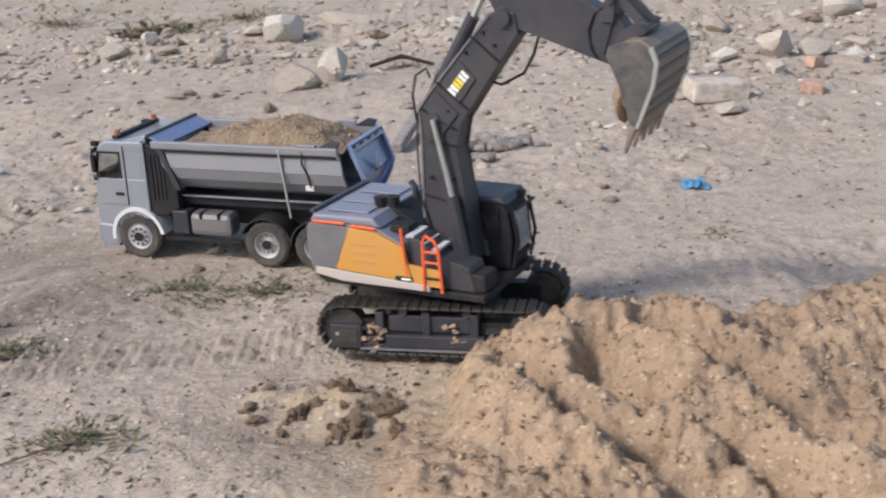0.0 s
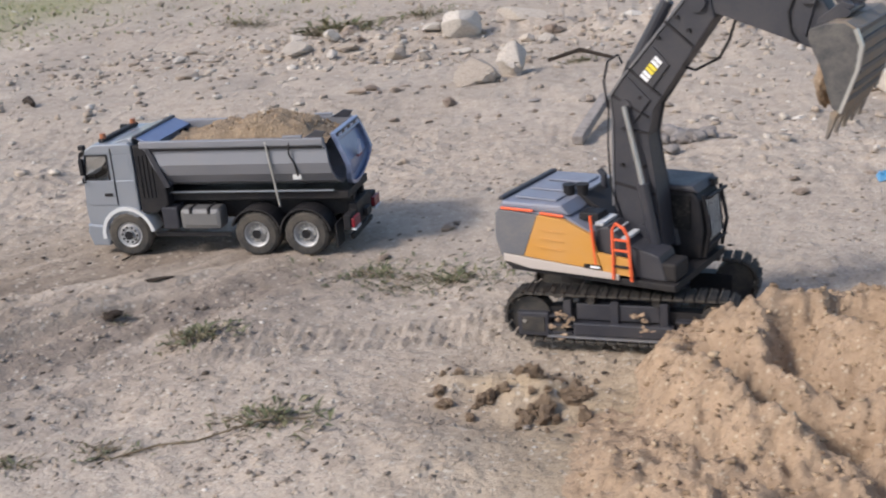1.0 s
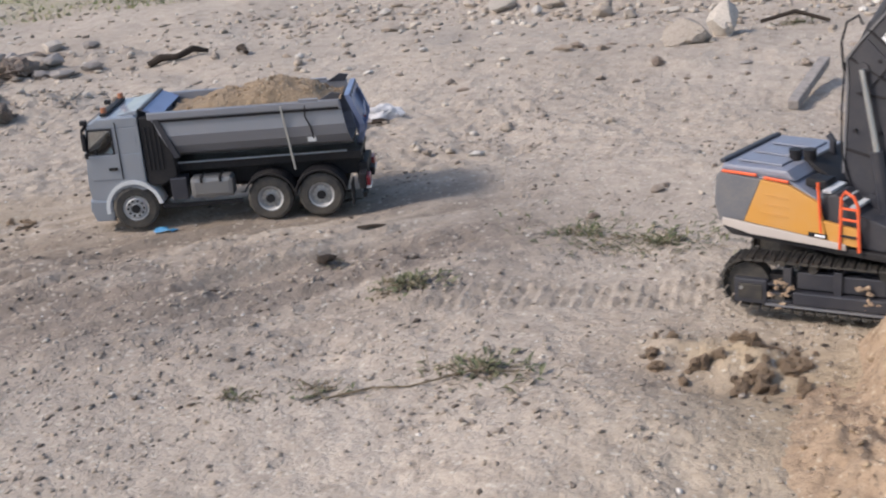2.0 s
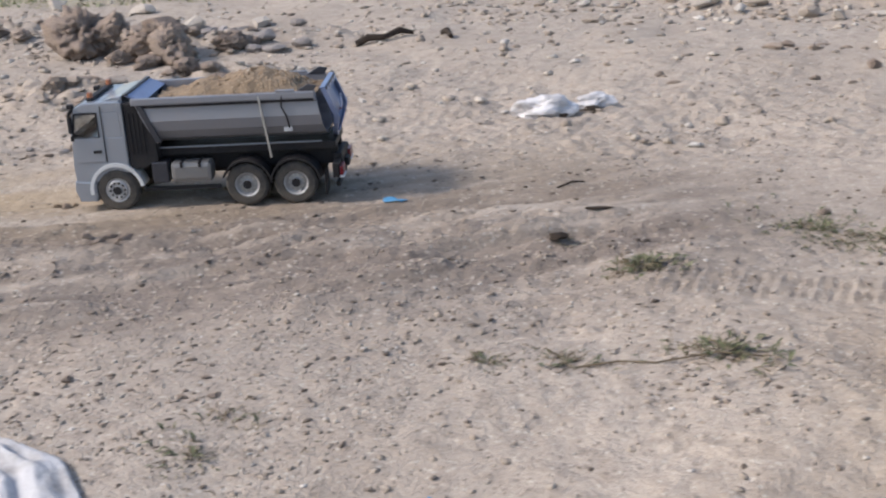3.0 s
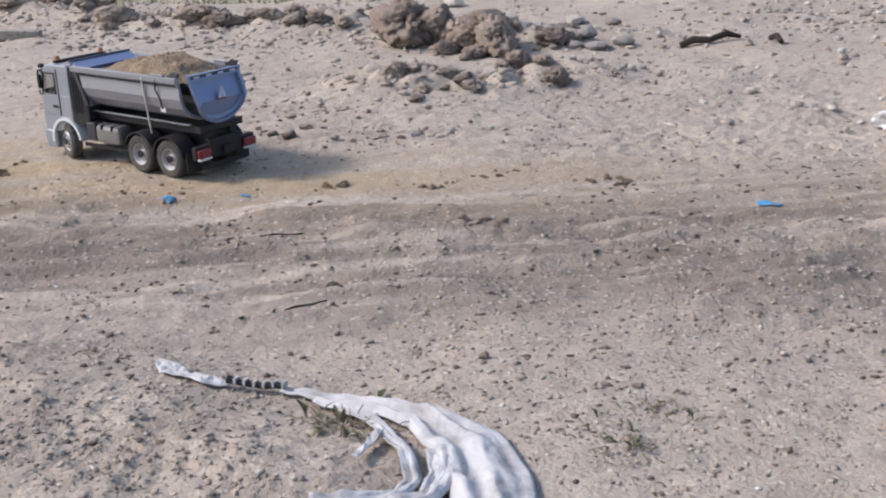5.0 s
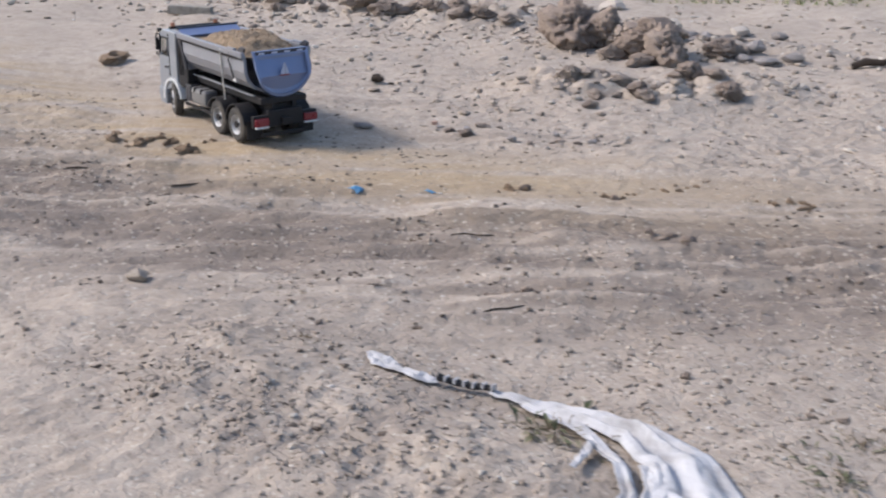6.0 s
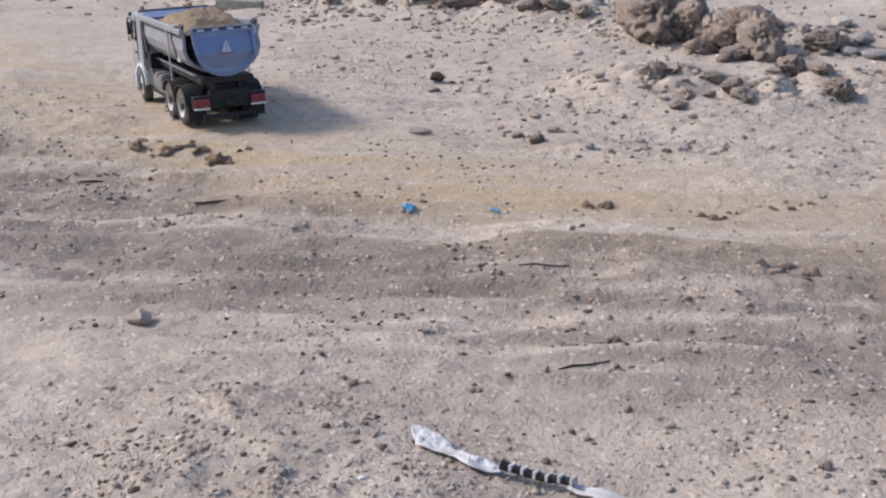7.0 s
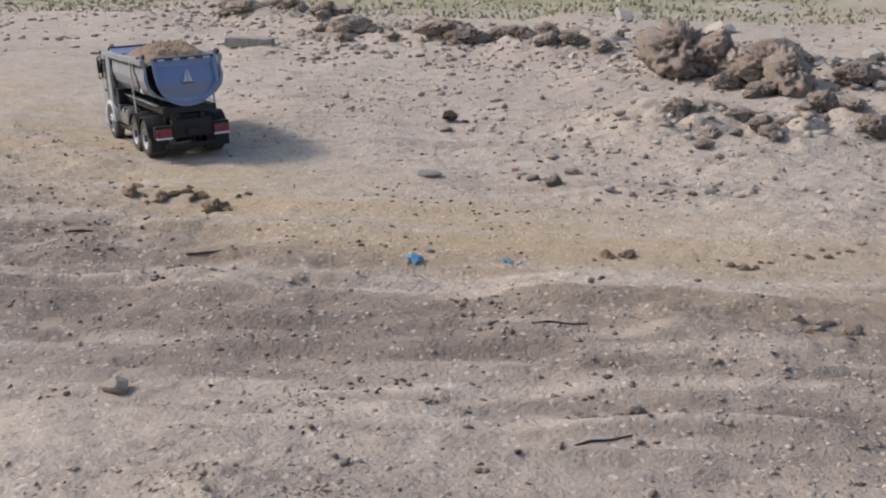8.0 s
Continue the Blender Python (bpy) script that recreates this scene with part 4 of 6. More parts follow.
def drape(bm, path, widths, folds, seed, lift=0.006, nu=80, nv=26):
    """A strip of cloth along a path on the ground, with folds that run along it."""
    P = np.array(path, float)
    s = np.concatenate([[0], np.cumsum(np.hypot(*np.diff(P, axis=0).T))])
    s /= s[-1]
    grid = []
    for i in range(nu):
        t = i / (nu - 1)
        x, y = np.interp(t, s, P[:, 0]), np.interp(t, s, P[:, 1])
        x2, y2 = np.interp(min(t + 0.02, 1), s, P[:, 0]) - np.interp(max(t - 0.02, 0), s, P[:, 0]), np.interp(min(t + 0.02, 1), s, P[:, 1]) - np.interp(max(t - 0.02, 0), s, P[:, 1])
        ln = math.hypot(x2, y2)
        nx, ny = -y2 / ln, x2 / ln
        w = np.interp(t, np.linspace(0, 1, len(widths)), widths)
        row = []
        for j in range(nv):
            q = (j / (nv - 1) - 0.5)
            q2 = q + 0.05 * noise.noise(Vector((t * 7, seed, 0)))
            px, py = x + nx * w * q2, y + ny * w * q2
            z = 0.4 + 0.5 * math.sin(q * folds * 2 * math.pi + 3 * noise.noise(Vector((t * 4, q * 2, seed)))) + 0.7 * abs(noise.noise(Vector((t * 5, q * 7, seed + 3)))) + 0.22 * noise.noise(Vector((t * 18, q * 16, seed + 5)))
            z = gh(px, py) + lift + max(0, z) * min(w * 0.2, 0.011) * (1 - (2 * q) ** 4)
            row.append(bm.verts.new((px, py, z)))
        grid.append(row)
    for a, b in zip(grid, grid[1:]):
        for j in range(nv - 1):
            bm.faces.new((a[j], a[j + 1], b[j + 1], b[j]))
    return bm


def build_sack():
    ob = root("cloth_sack", "torn white cloth sack draped over a soil bank", "sack")
    rows = [
        ("cloth_tip", [(-1.643, 0.786), (-1.605, 0.776), (-1.567, 0.772)], [0.01, 0.04, 0.014], 1, 1),
        ("cloth_neck", [(-1.572, 0.773), (-1.537, 0.777), (-1.514, 0.786)], [0.014, 0.028, 0.01], 1, 2),
        ("cloth_body", [(-1.449, 0.815), (-1.355, 0.838), (-1.236, 0.833), (-1.148, 0.8), (-1.093, 0.752), (-1.051, 0.699)], [0.012, 0.03, 0.045, 0.08, 0.1, 0.085], 2.3, 3),
        ("cloth_fold", [(-1.395, 0.818), (-1.292, 0.8), (-1.205, 0.75), (-1.164, 0.71), (-1.158, 0.677), (-1.183, 0.638), (-1.222, 0.605)], [0.012, 0.022, 0.018, 0.018, 0.02, 0.026, 0.016], 1, 4),
        ("cloth_flap", [(-1.177, 0.775), (-1.144, 0.738), (-1.128, 0.687), (-1.152, 0.645), (-1.19, 0.602)], [0.03, 0.03, 0.024, 0.028, 0.02], 1, 5),
        ("cloth_strip", [(-1.26, 0.774), (-1.244, 0.731), (-1.236, 0.699)], [0.01, 0.014, 0.008], 1, 6)]
    for nm, path, widths, folds, seed in rows:
        bm = drape(bmesh.new(), path, widths, folds, seed, lift=0.004 + 0.0012 * seed)
        o = part(nm, bm, CLOTH, ob, smooth=True)
        md = o.modifiers.new("thick", "SOLIDIFY")
        md.thickness = 0.0018
    # dark drawstring hem with pale stitches
    bm, st = bmesh.new(), bmesh.new()
    pts = [(-1.517 + 0.0122 * i, 0.788 + 0.0048 * i) for i in range(7)]
    tube(bm, [(x, y, gh(x, y) + 0.012) for x, y in pts], [0.006, 0.0045, 0.005, 0.0045, 0.005, 0.0045, 0.005], 8)
    for x, y in pts[1:]:
        box(st, x - 0.0014, x + 0.0014, y - 0.006, y + 0.004, gh(x, y) + 0.011, gh(x, y) + 0.0185)
    part("hem", bm, BLACK, ob, "dark rolled hem with pale stitches")
    part("stitches", st, CLOTH, ob)
    return ob


build_sack()


# ---- dump truck ----
def ring(bm, prof, n=28, axis_y=True):
    """A body of revolution about the y axis from (radius, y) points, closed along the profile."""
    rows = []
    for k in range(n):
        t = 2 * math.pi * k / n
        rows.append([bm.verts.new((r * math.cos(t), y, r * math.sin(t))) for r, y in prof])
    for k in range(n):
        a, b = rows[k], rows[(k + 1) % n]
        for i in range(len(prof) - 1):
            bm.faces.new((a[i], a[i + 1], b[i + 1], b[i]))
    return bm


TYRE_R = 0.041


def build_wheel(truck, side, x, double, name="wheel"):
    """side: +1 left, -1 right. Built about its own hub."""
    wheel = new(name)
    wheel.parent = truck
    wheel.empty_display_size = 0.02
    w = 0.011 if not double else 0.021
    y_out = 0.011
    bm = bmesh.new()
    R = TYRE_R
    y0 = y_out - 2 * w
    prof = [(0.0228, y_out - 0.003), (0.0255, y_out), (0.036, y_out), (R - 0.001, y_out - 0.003), (R, y_out - 0.006), (R, y0 + 0.005), (R - 0.003, y0), (0.024, y0)]
    rows = []
    for k in range(72):                               # lugs: every other step stands proud
        t = 2 * math.pi * k / 72
        rows.append([bm.verts.new(((r + (0.0012 if k % 4 < 2 and r >= R - 0.001 else 0)) * math.cos(t), y, (r + (0.0012 if k % 4 < 2 and r >= R - 0.001 else 0)) * math.sin(t))) for r, y in prof])
    for k in range(72):
        a, b = rows[k], rows[(k + 1) % 72]
        for i in range(len(prof) - 1):
            bm.faces.new((a[i], a[i + 1], b[i + 1], b[i]))
    if side < 0:
        bmesh.ops.scale(bm, vec=(1, -1, 1), verts=bm.verts[:])
    part("tyre", bm, RUBBER, wheel)
    bm = bmesh.new()
    if double:
        prof = [(0.0, y_out - 0.006), (0.007, y_out - 0.006), (0.0095, y_out - 0.009), (0.018, y_out - 0.011), (0.022, y_out - 0.006), (0.0235, y_out - 0.002), (0.0262, y_out - 0.0005), (0.0262, y_out - 0.014)]
    else:
        prof = [(0.0, y_out + 0.003), (0.008, y_out + 0.003), (0.010, y_out - 0.001), (0.019, y_out + 0.001), (0.022, y_out - 0.003), (0.0235, y_out - 0.002), (0.0262, y_out - 0.0005), (0.0262, y_out - 0.012)]
    ring(bm, prof, 32)
    bmesh.ops.scale(bm, vec=(0.9, 1, 0.9), verts=bm.verts[:])
    if side < 0:
        bmesh.ops.scale(bm, vec=(1, -1, 1), verts=bm.verts[:])
    rim = part("rim", bm, RIM, wheel, smooth=False)
    for k in range(10):
        t = 2 * math.pi * k / 10
        bm = bmesh.new()
        yy = side * (y_out - (0.008 if double else 0.001))
        bmesh.ops.create_cone(bm, cap_ends=True, segments=8, radius1=0.0024, radius2=0.0022, depth=0.004, matrix=Matrix.Translation((math.cos(t) * 0.0145, yy, math.sin(t) * 0.0145)) @ pose(0, 0, 0, 90))
        part("rim_hole" if not double else "wheel_nut", bm, BLACK if not double else STEEL, rim)
    bm = bmesh.new()
    bmesh.ops.create_cone(bm, cap_ends=True, segments=16, radius1=0.0085, radius2=0.007, depth=0.005, matrix=Matrix.Translation((0, side * (y_out + (0.002 if not double else -0.003)), 0)) @ pose(0, 0, 0, 90))
    part("hub_cap", bm, BLACK, rim)
    return wheel


AXLES = [(0.298, False), (0.047, True), (-0.047, True)]


def arch(bm, cx, cz, r_in, r_out, y0, y1, a0, a1, n=14):
    """A mudguard: a thick arc over a wheel."""
    pts = [(cx + r_out * math.cos(radians(a0 + (a1 - a0) * k / n)), cz + r_out * math.sin(radians(a0 + (a1 - a0) * k / n))) for k in range(n + 1)]
    inner = [(cx + r_in * math.cos(radians(a0 + (a1 - a0) * k / n)), cz + r_in * math.sin(radians(a0 + (a1 - a0) * k / n))) for k in range(n + 1)]
    return strip_prism(bm, pts, inner, y0, y1)


def strip_prism(bm, outer, inner, y0, y1):
    q = [[bm.verts.new((x, y, z)) for x, z in row] for y in (y0, y1) for row in (outer, inner)]
    o0, i0, o1, i1 = q
    n = len(outer)
    for k in range(n - 1):
        bm.faces.new((o0[k], o0[k + 1], i0[k + 1], i0[k]))
        bm.faces.new((o1[k], i1[k], i1[k + 1], o1[k + 1]))
        bm.faces.new((o0[k], o1[k], o1[k + 1], o0[k + 1]))
        bm.faces.new((i0[k], i0[k + 1], i1[k + 1], i1[k]))
    bm.faces.new((o0[0], i0[0], i1[0], o1[0]))
    bm.faces.new((o0[-1], o1[-1], i1[-1], i0[-1]))
    return bm


def build_truck():
    T = root("dump_truck", "silver three axle toy dump truck loaded with soil", "dump truck")
    B = bmesh.new
    # chassis and running gear
    for y in (0.028, -0.028):
        part("chassis_rail", box(B(), -0.125, 0.33, y - 0.005, y + 0.005, 0.062, 0.098, 0.001), BLACK, T)
    for x in (-0.11, 0.0, 0.1, 0.2):
        part("cross_member", box(B(), x - 0.004, x + 0.004, -0.024, 0.024, 0.066, 0.094), BLACK, T)
    for x, _ in AXLES:
        part("axle", rod(B(), (x, -0.07, TYRE_R), (x, 0.07, TYRE_R), 0.008), BLACK, T)
    for x in (0.047, -0.047):
        part("axle_case", rod(B(), (x, -0.018, TYRE_R), (x, 0.018, TYRE_R), 0.016, 14), BLACK, T)
    part("drive_shaft", rod(B(), (0.2, 0, 0.055), (-0.047, 0, 0.045), 0.005), BLACK, T)
    part("engine_block", box(B(), 0.21, 0.34, -0.03, 0.03, 0.045, 0.1, 0.006), BLACK, T)
    part("subframe", box(B(), -0.125, 0.245, -0.06, 0.06, 0.098, 0.112, 0.002), BLACK, T)
    for y in (0.064, -0.064):
        part("side_rail", box(B(), -0.10, 0.22, y - 0.004, y + 0.004, 0.1145, 0.1166, 0.0006), SILVER, T, "pale side rail under the tipping body")
    # cab
    cab = part("cab_body", prism(B(), [(0.27, 0.075), (0.27, 0.146), (0.3735, 0.146), (0.377, 0.095), (0.376, 0.055), (0.345, 0.055)], -0.085, 0.085, 0.003), SILVER, T, "silver painted cab body")
    part("cab_roof", prism(B(), [(0.27, 0.192), (0.27, 0.209), (0.276, 0.2135), (0.345, 0.212), (0.362, 0.203), (0.3655, 0.192)], -0.085, 0.085, 0.003), SILVER, T, "silver painted cab roof")
    part("cab_rear_wall", box(B(), 0.27, 0.277, -0.085, 0.085, 0.145, 0.193, 0.001), SILVER, T)
    for s in (1, -1):
        part("rear_pillar", box(B(), 0.277, 0.3195, s * 0.0825 - 0.0025, s * 0.0825 + 0.0025, 0.145, 0.193, 0.0008), SILVER, T)
        part("front_pillar", prism(B(), [(0.3665, 0.193), (0.374, 0.145), (0.3705, 0.145), (0.362, 0.193)], s * 0.0825 - 0.0025, s * 0.0825 + 0.0025), SILVER, T)
        seat = part("cab_seat", box(B(), 0.304, 0.332, s * 0.04 - 0.02, s * 0.04 + 0.02, 0.146, 0.156, 0.004), BLACK, T)
        part("seat_back", box(B(), 0.302, 0.31, s * 0.04 - 0.018, s * 0.04 + 0.018, 0.155, 0.182, 0.004), BLACK, seat)
    part("dashboard", prism(B(), [(0.352, 0.145), (0.352, 0.156), (0.371, 0.154), (0.3715, 0.145)], -0.078, 0.078, 0.002), BLACK, T)
    wheel_ = B()
    tube(wheel_, [(0.348 - 0.008 * math.cos(q), 0.04 + 0.014 * math.sin(q), 0.162 + 0.012 * math.cos(q)) for q in [2 * math.pi * k / 14 for k in range(15)]], 0.0016, 6)
    part("steering_wheel", wheel_, BLACK, T)
    part("roof_spoiler", prism(B(), [(0.27, 0.21), (0.27, 0.2215), (0.285, 0.219), (0.31, 0.2135), (0.31, 0.21)], -0.074, 0.074, 0.003), SILVER, T)
    part("bumper", prism(B(), [(0.34, 0.02), (0.34, 0.058), (0.3785, 0.062), (0.381, 0.045), (0.373, 0.02)], -0.088, 0.088, 0.003), SILVER, T)
    part("windscreen", prism(B(), [(0.3655, 0.197), (0.3745, 0.148), (0.3765, 0.148), (0.3675, 0.197)], -0.074, 0.074, 0.0006), GLASS, T)
    part("sun_visor", prism(B(), [(0.36, 0.203), (0.372, 0.199), (0.378, 0.188), (0.374, 0.188), (0.366, 0.196)], -0.082, 0.082, 0.001), BLACK, T)
    part("grille", box(B(), 0.3755, 0.3795, -0.06, 0.06, 0.075, 0.135, 0.001), BLACK, T)
    for k in range(4):
        part("grille_bar", box(B(), 0.379, 0.3815, -0.055, 0.055, 0.083 + k * 0.013, 0.0865 + k * 0.013, 0.0008), SILVERLIGHT, T)
    for s in (1, -1):
        door = part("door", box(B(), 0.312, 0.3685, s * 0.085 - 0.0016, s * 0.085 + 0.0016, 0.098, 0.1455, 0.0012), SILVER, T)
        part("side_window", prism(B(), [(0.3195, 0.146), (0.3195, 0.192), (0.3625, 0.192), (0.3695, 0.146)], s * 0.0825, s * 0.0835), GLASS, door)
        part("window_seal", strip_prism(B(), [(0.3185, 0.1435), (0.3185, 0.1935), (0.3635, 0.1935), (0.3715, 0.1435), (0.3185, 0.1435)], [(0.3215, 0.1465), (0.3215, 0.1905), (0.3605, 0.1905), (0.3675, 0.1465), (0.3215, 0.1465)], s * 0.0842, s * 0.0862), BLACK, door)
        part("door_handle", box(B(), 0.318, 0.334, s * 0.0866 - 0.001, s * 0.0866 + 0.0024, 0.1155, 0.121, 0.001), BLACK, door, "black door handle")
        part("door_seam", box(B(), 0.3105, 0.3118, s * 0.0852 - 0.0012, s * 0.0852 + 0.0012, 0.098, 0.205), BLACK, T)
        part("mudguard", arch(B(), 0.298, TYRE_R, 0.0465, 0.0535, s * 0.05 if s > 0 else -0.089, 0.089 if s > 0 else -0.05, -8, 172), SILVERLIGHT, T, "pale silver front mudguard")
        part("cab_step", box(B(), 0.338, 0.374, s * 0.08 - 0.007, s * 0.08 + 0.007, 0.024, 0.058, 0.003), SILVER, T)
        part("headlight", box(B(), 0.3775, 0.3825, s * 0.066 - 0.014, s * 0.066 + 0.014, 0.036, 0.052, 0.002), GLASS, T)
        mir = part("mirror", box(B(), 0.366, 0.3745, s * 0.09 - 0.004, s * 0.09 + 0.004, 0.156, 0.188, 0.003), BLACK, T, "tall black wing mirror")
        part("mirror_arm", tube(B(), [(0.366, s * 0.084, 0.197), (0.37, s * 0.091, 0.197), (0.3705, s * 0.092, 0.188)], 0.0022, 6), BLACK, mir)
        part("mirror_stay", tube(B(), [(0.368, s * 0.084, 0.142), (0.371, s * 0.091, 0.143), (0.3705, s * 0.092, 0.152)], 0.0018, 6), BLACK, mir)
        part("roof_lamp", box(B(), 0.362, 0.374, s * 0.083 - 0.006, s * 0.083 + 0.004, 0.202, 0.211, 0.002), BLACK, T)
        part("intake_panel", prism(B(), [(0.213, 0.095), (0.213, 0.15), (0.228, 0.195), (0.244, 0.208), (0.268, 0.208), (0.268, 0.08), (0.24, 0.08)], s * 0.05, s * 0.082, 0.003), BLACK, T, "dark ribbed panel behind the cab")
        for k in range(4):
            part("stack_rib", box(B(), 0.234 + k * 0.008, 0.2375 + k * 0.008, s * 0.082 - 0.001, s * 0.082 + 0.0016, 0.11, 0.19, 0.0005), BLACK, T)
        part("tool_box", box(B(), 0.197, 0.228, s * 0.068 - 0.016, s * 0.068 + 0.016, 0.05, 0.092, 0.003), CHARCOAL, T)
        tank = part("fuel_tank", prism(B(), [(0.112, 0.056), (0.112, 0.084), (0.117, 0.09), (0.187, 0.09), (0.192, 0.084), (0.192, 0.056), (0.187, 0.05), (0.117, 0.05)], s * 0.05, s * 0.087, 0.009), TANK, T, "grey ribbed fuel tank")
        for x in (0.135, 0.17):
            part("tank_strap", box(B(), x - 0.0025, x + 0.0025, s * 0.069 - 0.0192, s * 0.069 + 0.0192, 0.08, 0.0912, 0.001), BLACK, tank)
        for x in (0.047, -0.047):
            part("rear_mudguard", arch(B(), x, TYRE_R, 0.046, 0.049, s * 0.048 if s > 0 else -0.09, 0.09 if s > 0 else -0.048, 20 if x > 0 else 8, 172 if x < 0 else 176), BLACK, T, "black plastic rear mudguard")
        part("side_skirt", box(B(), 0.10, 0.25, s * 0.075 - 0.002, s * 0.075 + 0.002, 0.034, 0.042, 0.001), BLACK, T)
        lamp = part("tail_light", box(B(), -0.1385, -0.131, s * 0.064 - 0.017, s * 0.064 + 0.017, 0.05, 0.068, 0.002), REDLENS, T, "red tail light cluster")
        part("tail_strip", box(B(), -0.1395, -0.131, s * 0.064 - 0.017, s * 0.064 + 0.017, 0.0455, 0.0495, 0.0008), SILVERLIGHT, lamp)
        part("tail_housing", box(B(), -0.131, -0.118, s * 0.064 - 0.019, s * 0.064 + 0.019, 0.046, 0.074, 0.002), BLACK, T)
        part("mud_flap", box(B(), -0.106, -0.103, s * 0.068 - 0.02, s * 0.068 + 0.02, 0.016, 0.06, 0.001), BLACK, T)
    part("rear_beam", box(B(), -0.133, -0.117, -0.045, 0.045, 0.045, 0.085, 0.003), BLACK, T)
    part("rear_hitch", box(B(), -0.142, -0.133, -0.014, 0.014, 0.05, 0.066, 0.002), BLACK, T)
    part("under_guard", box(B(), -0.128, -0.12, -0.06, 0.06, 0.022, 0.032, 0.002), BLACK, T)
    bar = part("light_bar", box(B(), 0.328, 0.34, -0.07, 0.07, 0.2125, 0.2185, 0.002), BLACK, T, "dark roof light bar")
    for y in (-0.06, 0.06):
        part("beacon", rod(B(), (0.334, y, 0.218), (0.334, y, 0.2275), 0.0062, 12, 0.005), AMBER, bar, "amber beacon")
    # tipping body: a half-round trough with thick walls
    half = 0.0885
    sec_out = [(-half, 0.213), (-half, 0.2), (-0.0855, 0.197), (-0.0885, 0.172), (-0.083, 0.152), (-0.068, 0.135), (-0.045, 0.124), (0.045, 0.124), (0.068, 0.135), (0.083, 0.152), (0.0885, 0.172), (0.0855, 0.197), (half, 0.2), (half, 0.213)]
    sec_in = [(-0.081, 0.213), (-0.081, 0.2), (-0.08, 0.197), (-0.081, 0.172), (-0.077, 0.155), (-0.064, 0.14), (-0.043, 0.13), (0.043, 0.13), (0.064, 0.14), (0.077, 0.155), (0.081, 0.172), (0.08, 0.197), (0.081, 0.2), (0.081, 0.213)]
    bm = B()

    def station(xtop, xbot):
        lerp = lambda z: xbot + (xtop - xbot) * (z - 0.124) / 0.089
        return [bm.verts.new((lerp(z), y, z)) for y, z in sec_out], [bm.verts.new((lerp(z), y, z)) for y, z in sec_in]
    of, inf = station(0.247, 0.212)
    orr, ir = station(-0.098, -0.112)
    n = len(sec_out)
    for k in range(n - 1):
        bm.faces.new((of[k], of[k + 1], orr[k + 1], orr[k]))
        bm.faces.new((inf[k], ir[k], ir[k + 1], inf[k + 1]))
        bm.faces.new((of[k], inf[k], inf[k + 1], of[k + 1]))
        bm.faces.new((orr[k], orr[k + 1], ir[k + 1], ir[k]))
    for k in (0, n - 1):
        bm.faces.new((of[k], orr[k], ir[k], inf[k]))
    bed = part("tipping_body", bm, BEDPAINT, T, "dark grey half-round tipping body")
    part("headboard", prism(B(), [(0.228, 0.2065), (0.262, 0.2205), (0.26, 0.2245), (0.226, 0.2105)], -0.0805, 0.0805, 0.001), STEELBLUE_SKY, bed, "steel blue front board, sky reflection in its colour")
    part("front_wall", prism(B(), [(0.212, 0.128), (0.247, 0.213), (0.241, 0.213), (0.206, 0.13)], -0.08, 0.08), BEDPAINT, bed)
    part("headboard_rim", box(B(), 0.256, 0.2645, -0.084, 0.084, 0.2215, 0.2265, 0.002), CHARCOAL, bed)
    for s in (1, -1):
        part("top_rail", box(B(), -0.098, 0.25, s * 0.0865 - 0.005, s * 0.0865 + 0.005, 0.204, 0.217, 0.002), BEDPAINT, bed)
        part("shadow_line", box(B(), -0.095, 0.238, s * half - 0.001, s * half + 0.001, 0.1985, 0.203), BLACK, bed)
        rib = part("side_strut", prism(B(), [(0.006, 0.212), (0.0098, 0.212), (-0.0042, 0.094), (-0.008, 0.094)], s * 0.0895, s * 0.0925, 0.0006), STEEL if s > 0 else BEDPAINT, bed, "pale strut on the body side")
        part("cable", tube(B(), [(-0.036, s * 0.09, 0.212), (-0.034, s * 0.092, 0.19), (-0.042, s * 0.0885, 0.17), (-0.045, s * 0.086, 0.148)], 0.0016, 6), BLACK, bed)
        part("side_plate", box(B(), -0.049, -0.033, s * 0.0785 - 0.0035, s * 0.0785 + 0.0035, 0.1405, 0.15, 0.001), SILVERLIGHT, bed)
        part("front_brace", prism(B(), [(0.2, 0.132), (0.232, 0.208), (0.243, 0.208), (0.211, 0.132)], s * 0.0835, s * 0.0905, 0.001), CHARCOAL, bed)
        part("tarp_clip", box(B(), -0.06, -0.025, s * 0.087 - 0.004, s * 0.087 + 0.004, 0.2172, 0.2215, 0.0012), BEDPAINT, bed)
        part("hinge_arm", prism(B(), [(-0.06, 0.215), (-0.085, 0.229), (-0.102, 0.226), (-0.094, 0.214)], s * 0.08, s * 0.086, 0.001), CHARCOAL, bed)
    # tailgate: flat top edge, round foot, a little slanted
    def gate_outline(w, top, foot, n=12):
        pts = [(w, top), (w, top - 0.035)]
        for k in range(1, n):
            a = math.pi * k / n
            pts.append((w * math.cos(a) if abs(math.cos(a)) < 1 else w, top - 0.035 - (top - 0.035 - foot) * math.sin(a) ** 0.9))
        return pts + [(-w, top - 0.035), (-w, top)]

    def gate_x(z):
        return -0.100 - 0.026 * max(0.0, 1 - abs(z - 0.16) / 0.075) - 0.006 * (0.22 - z) / 0.1

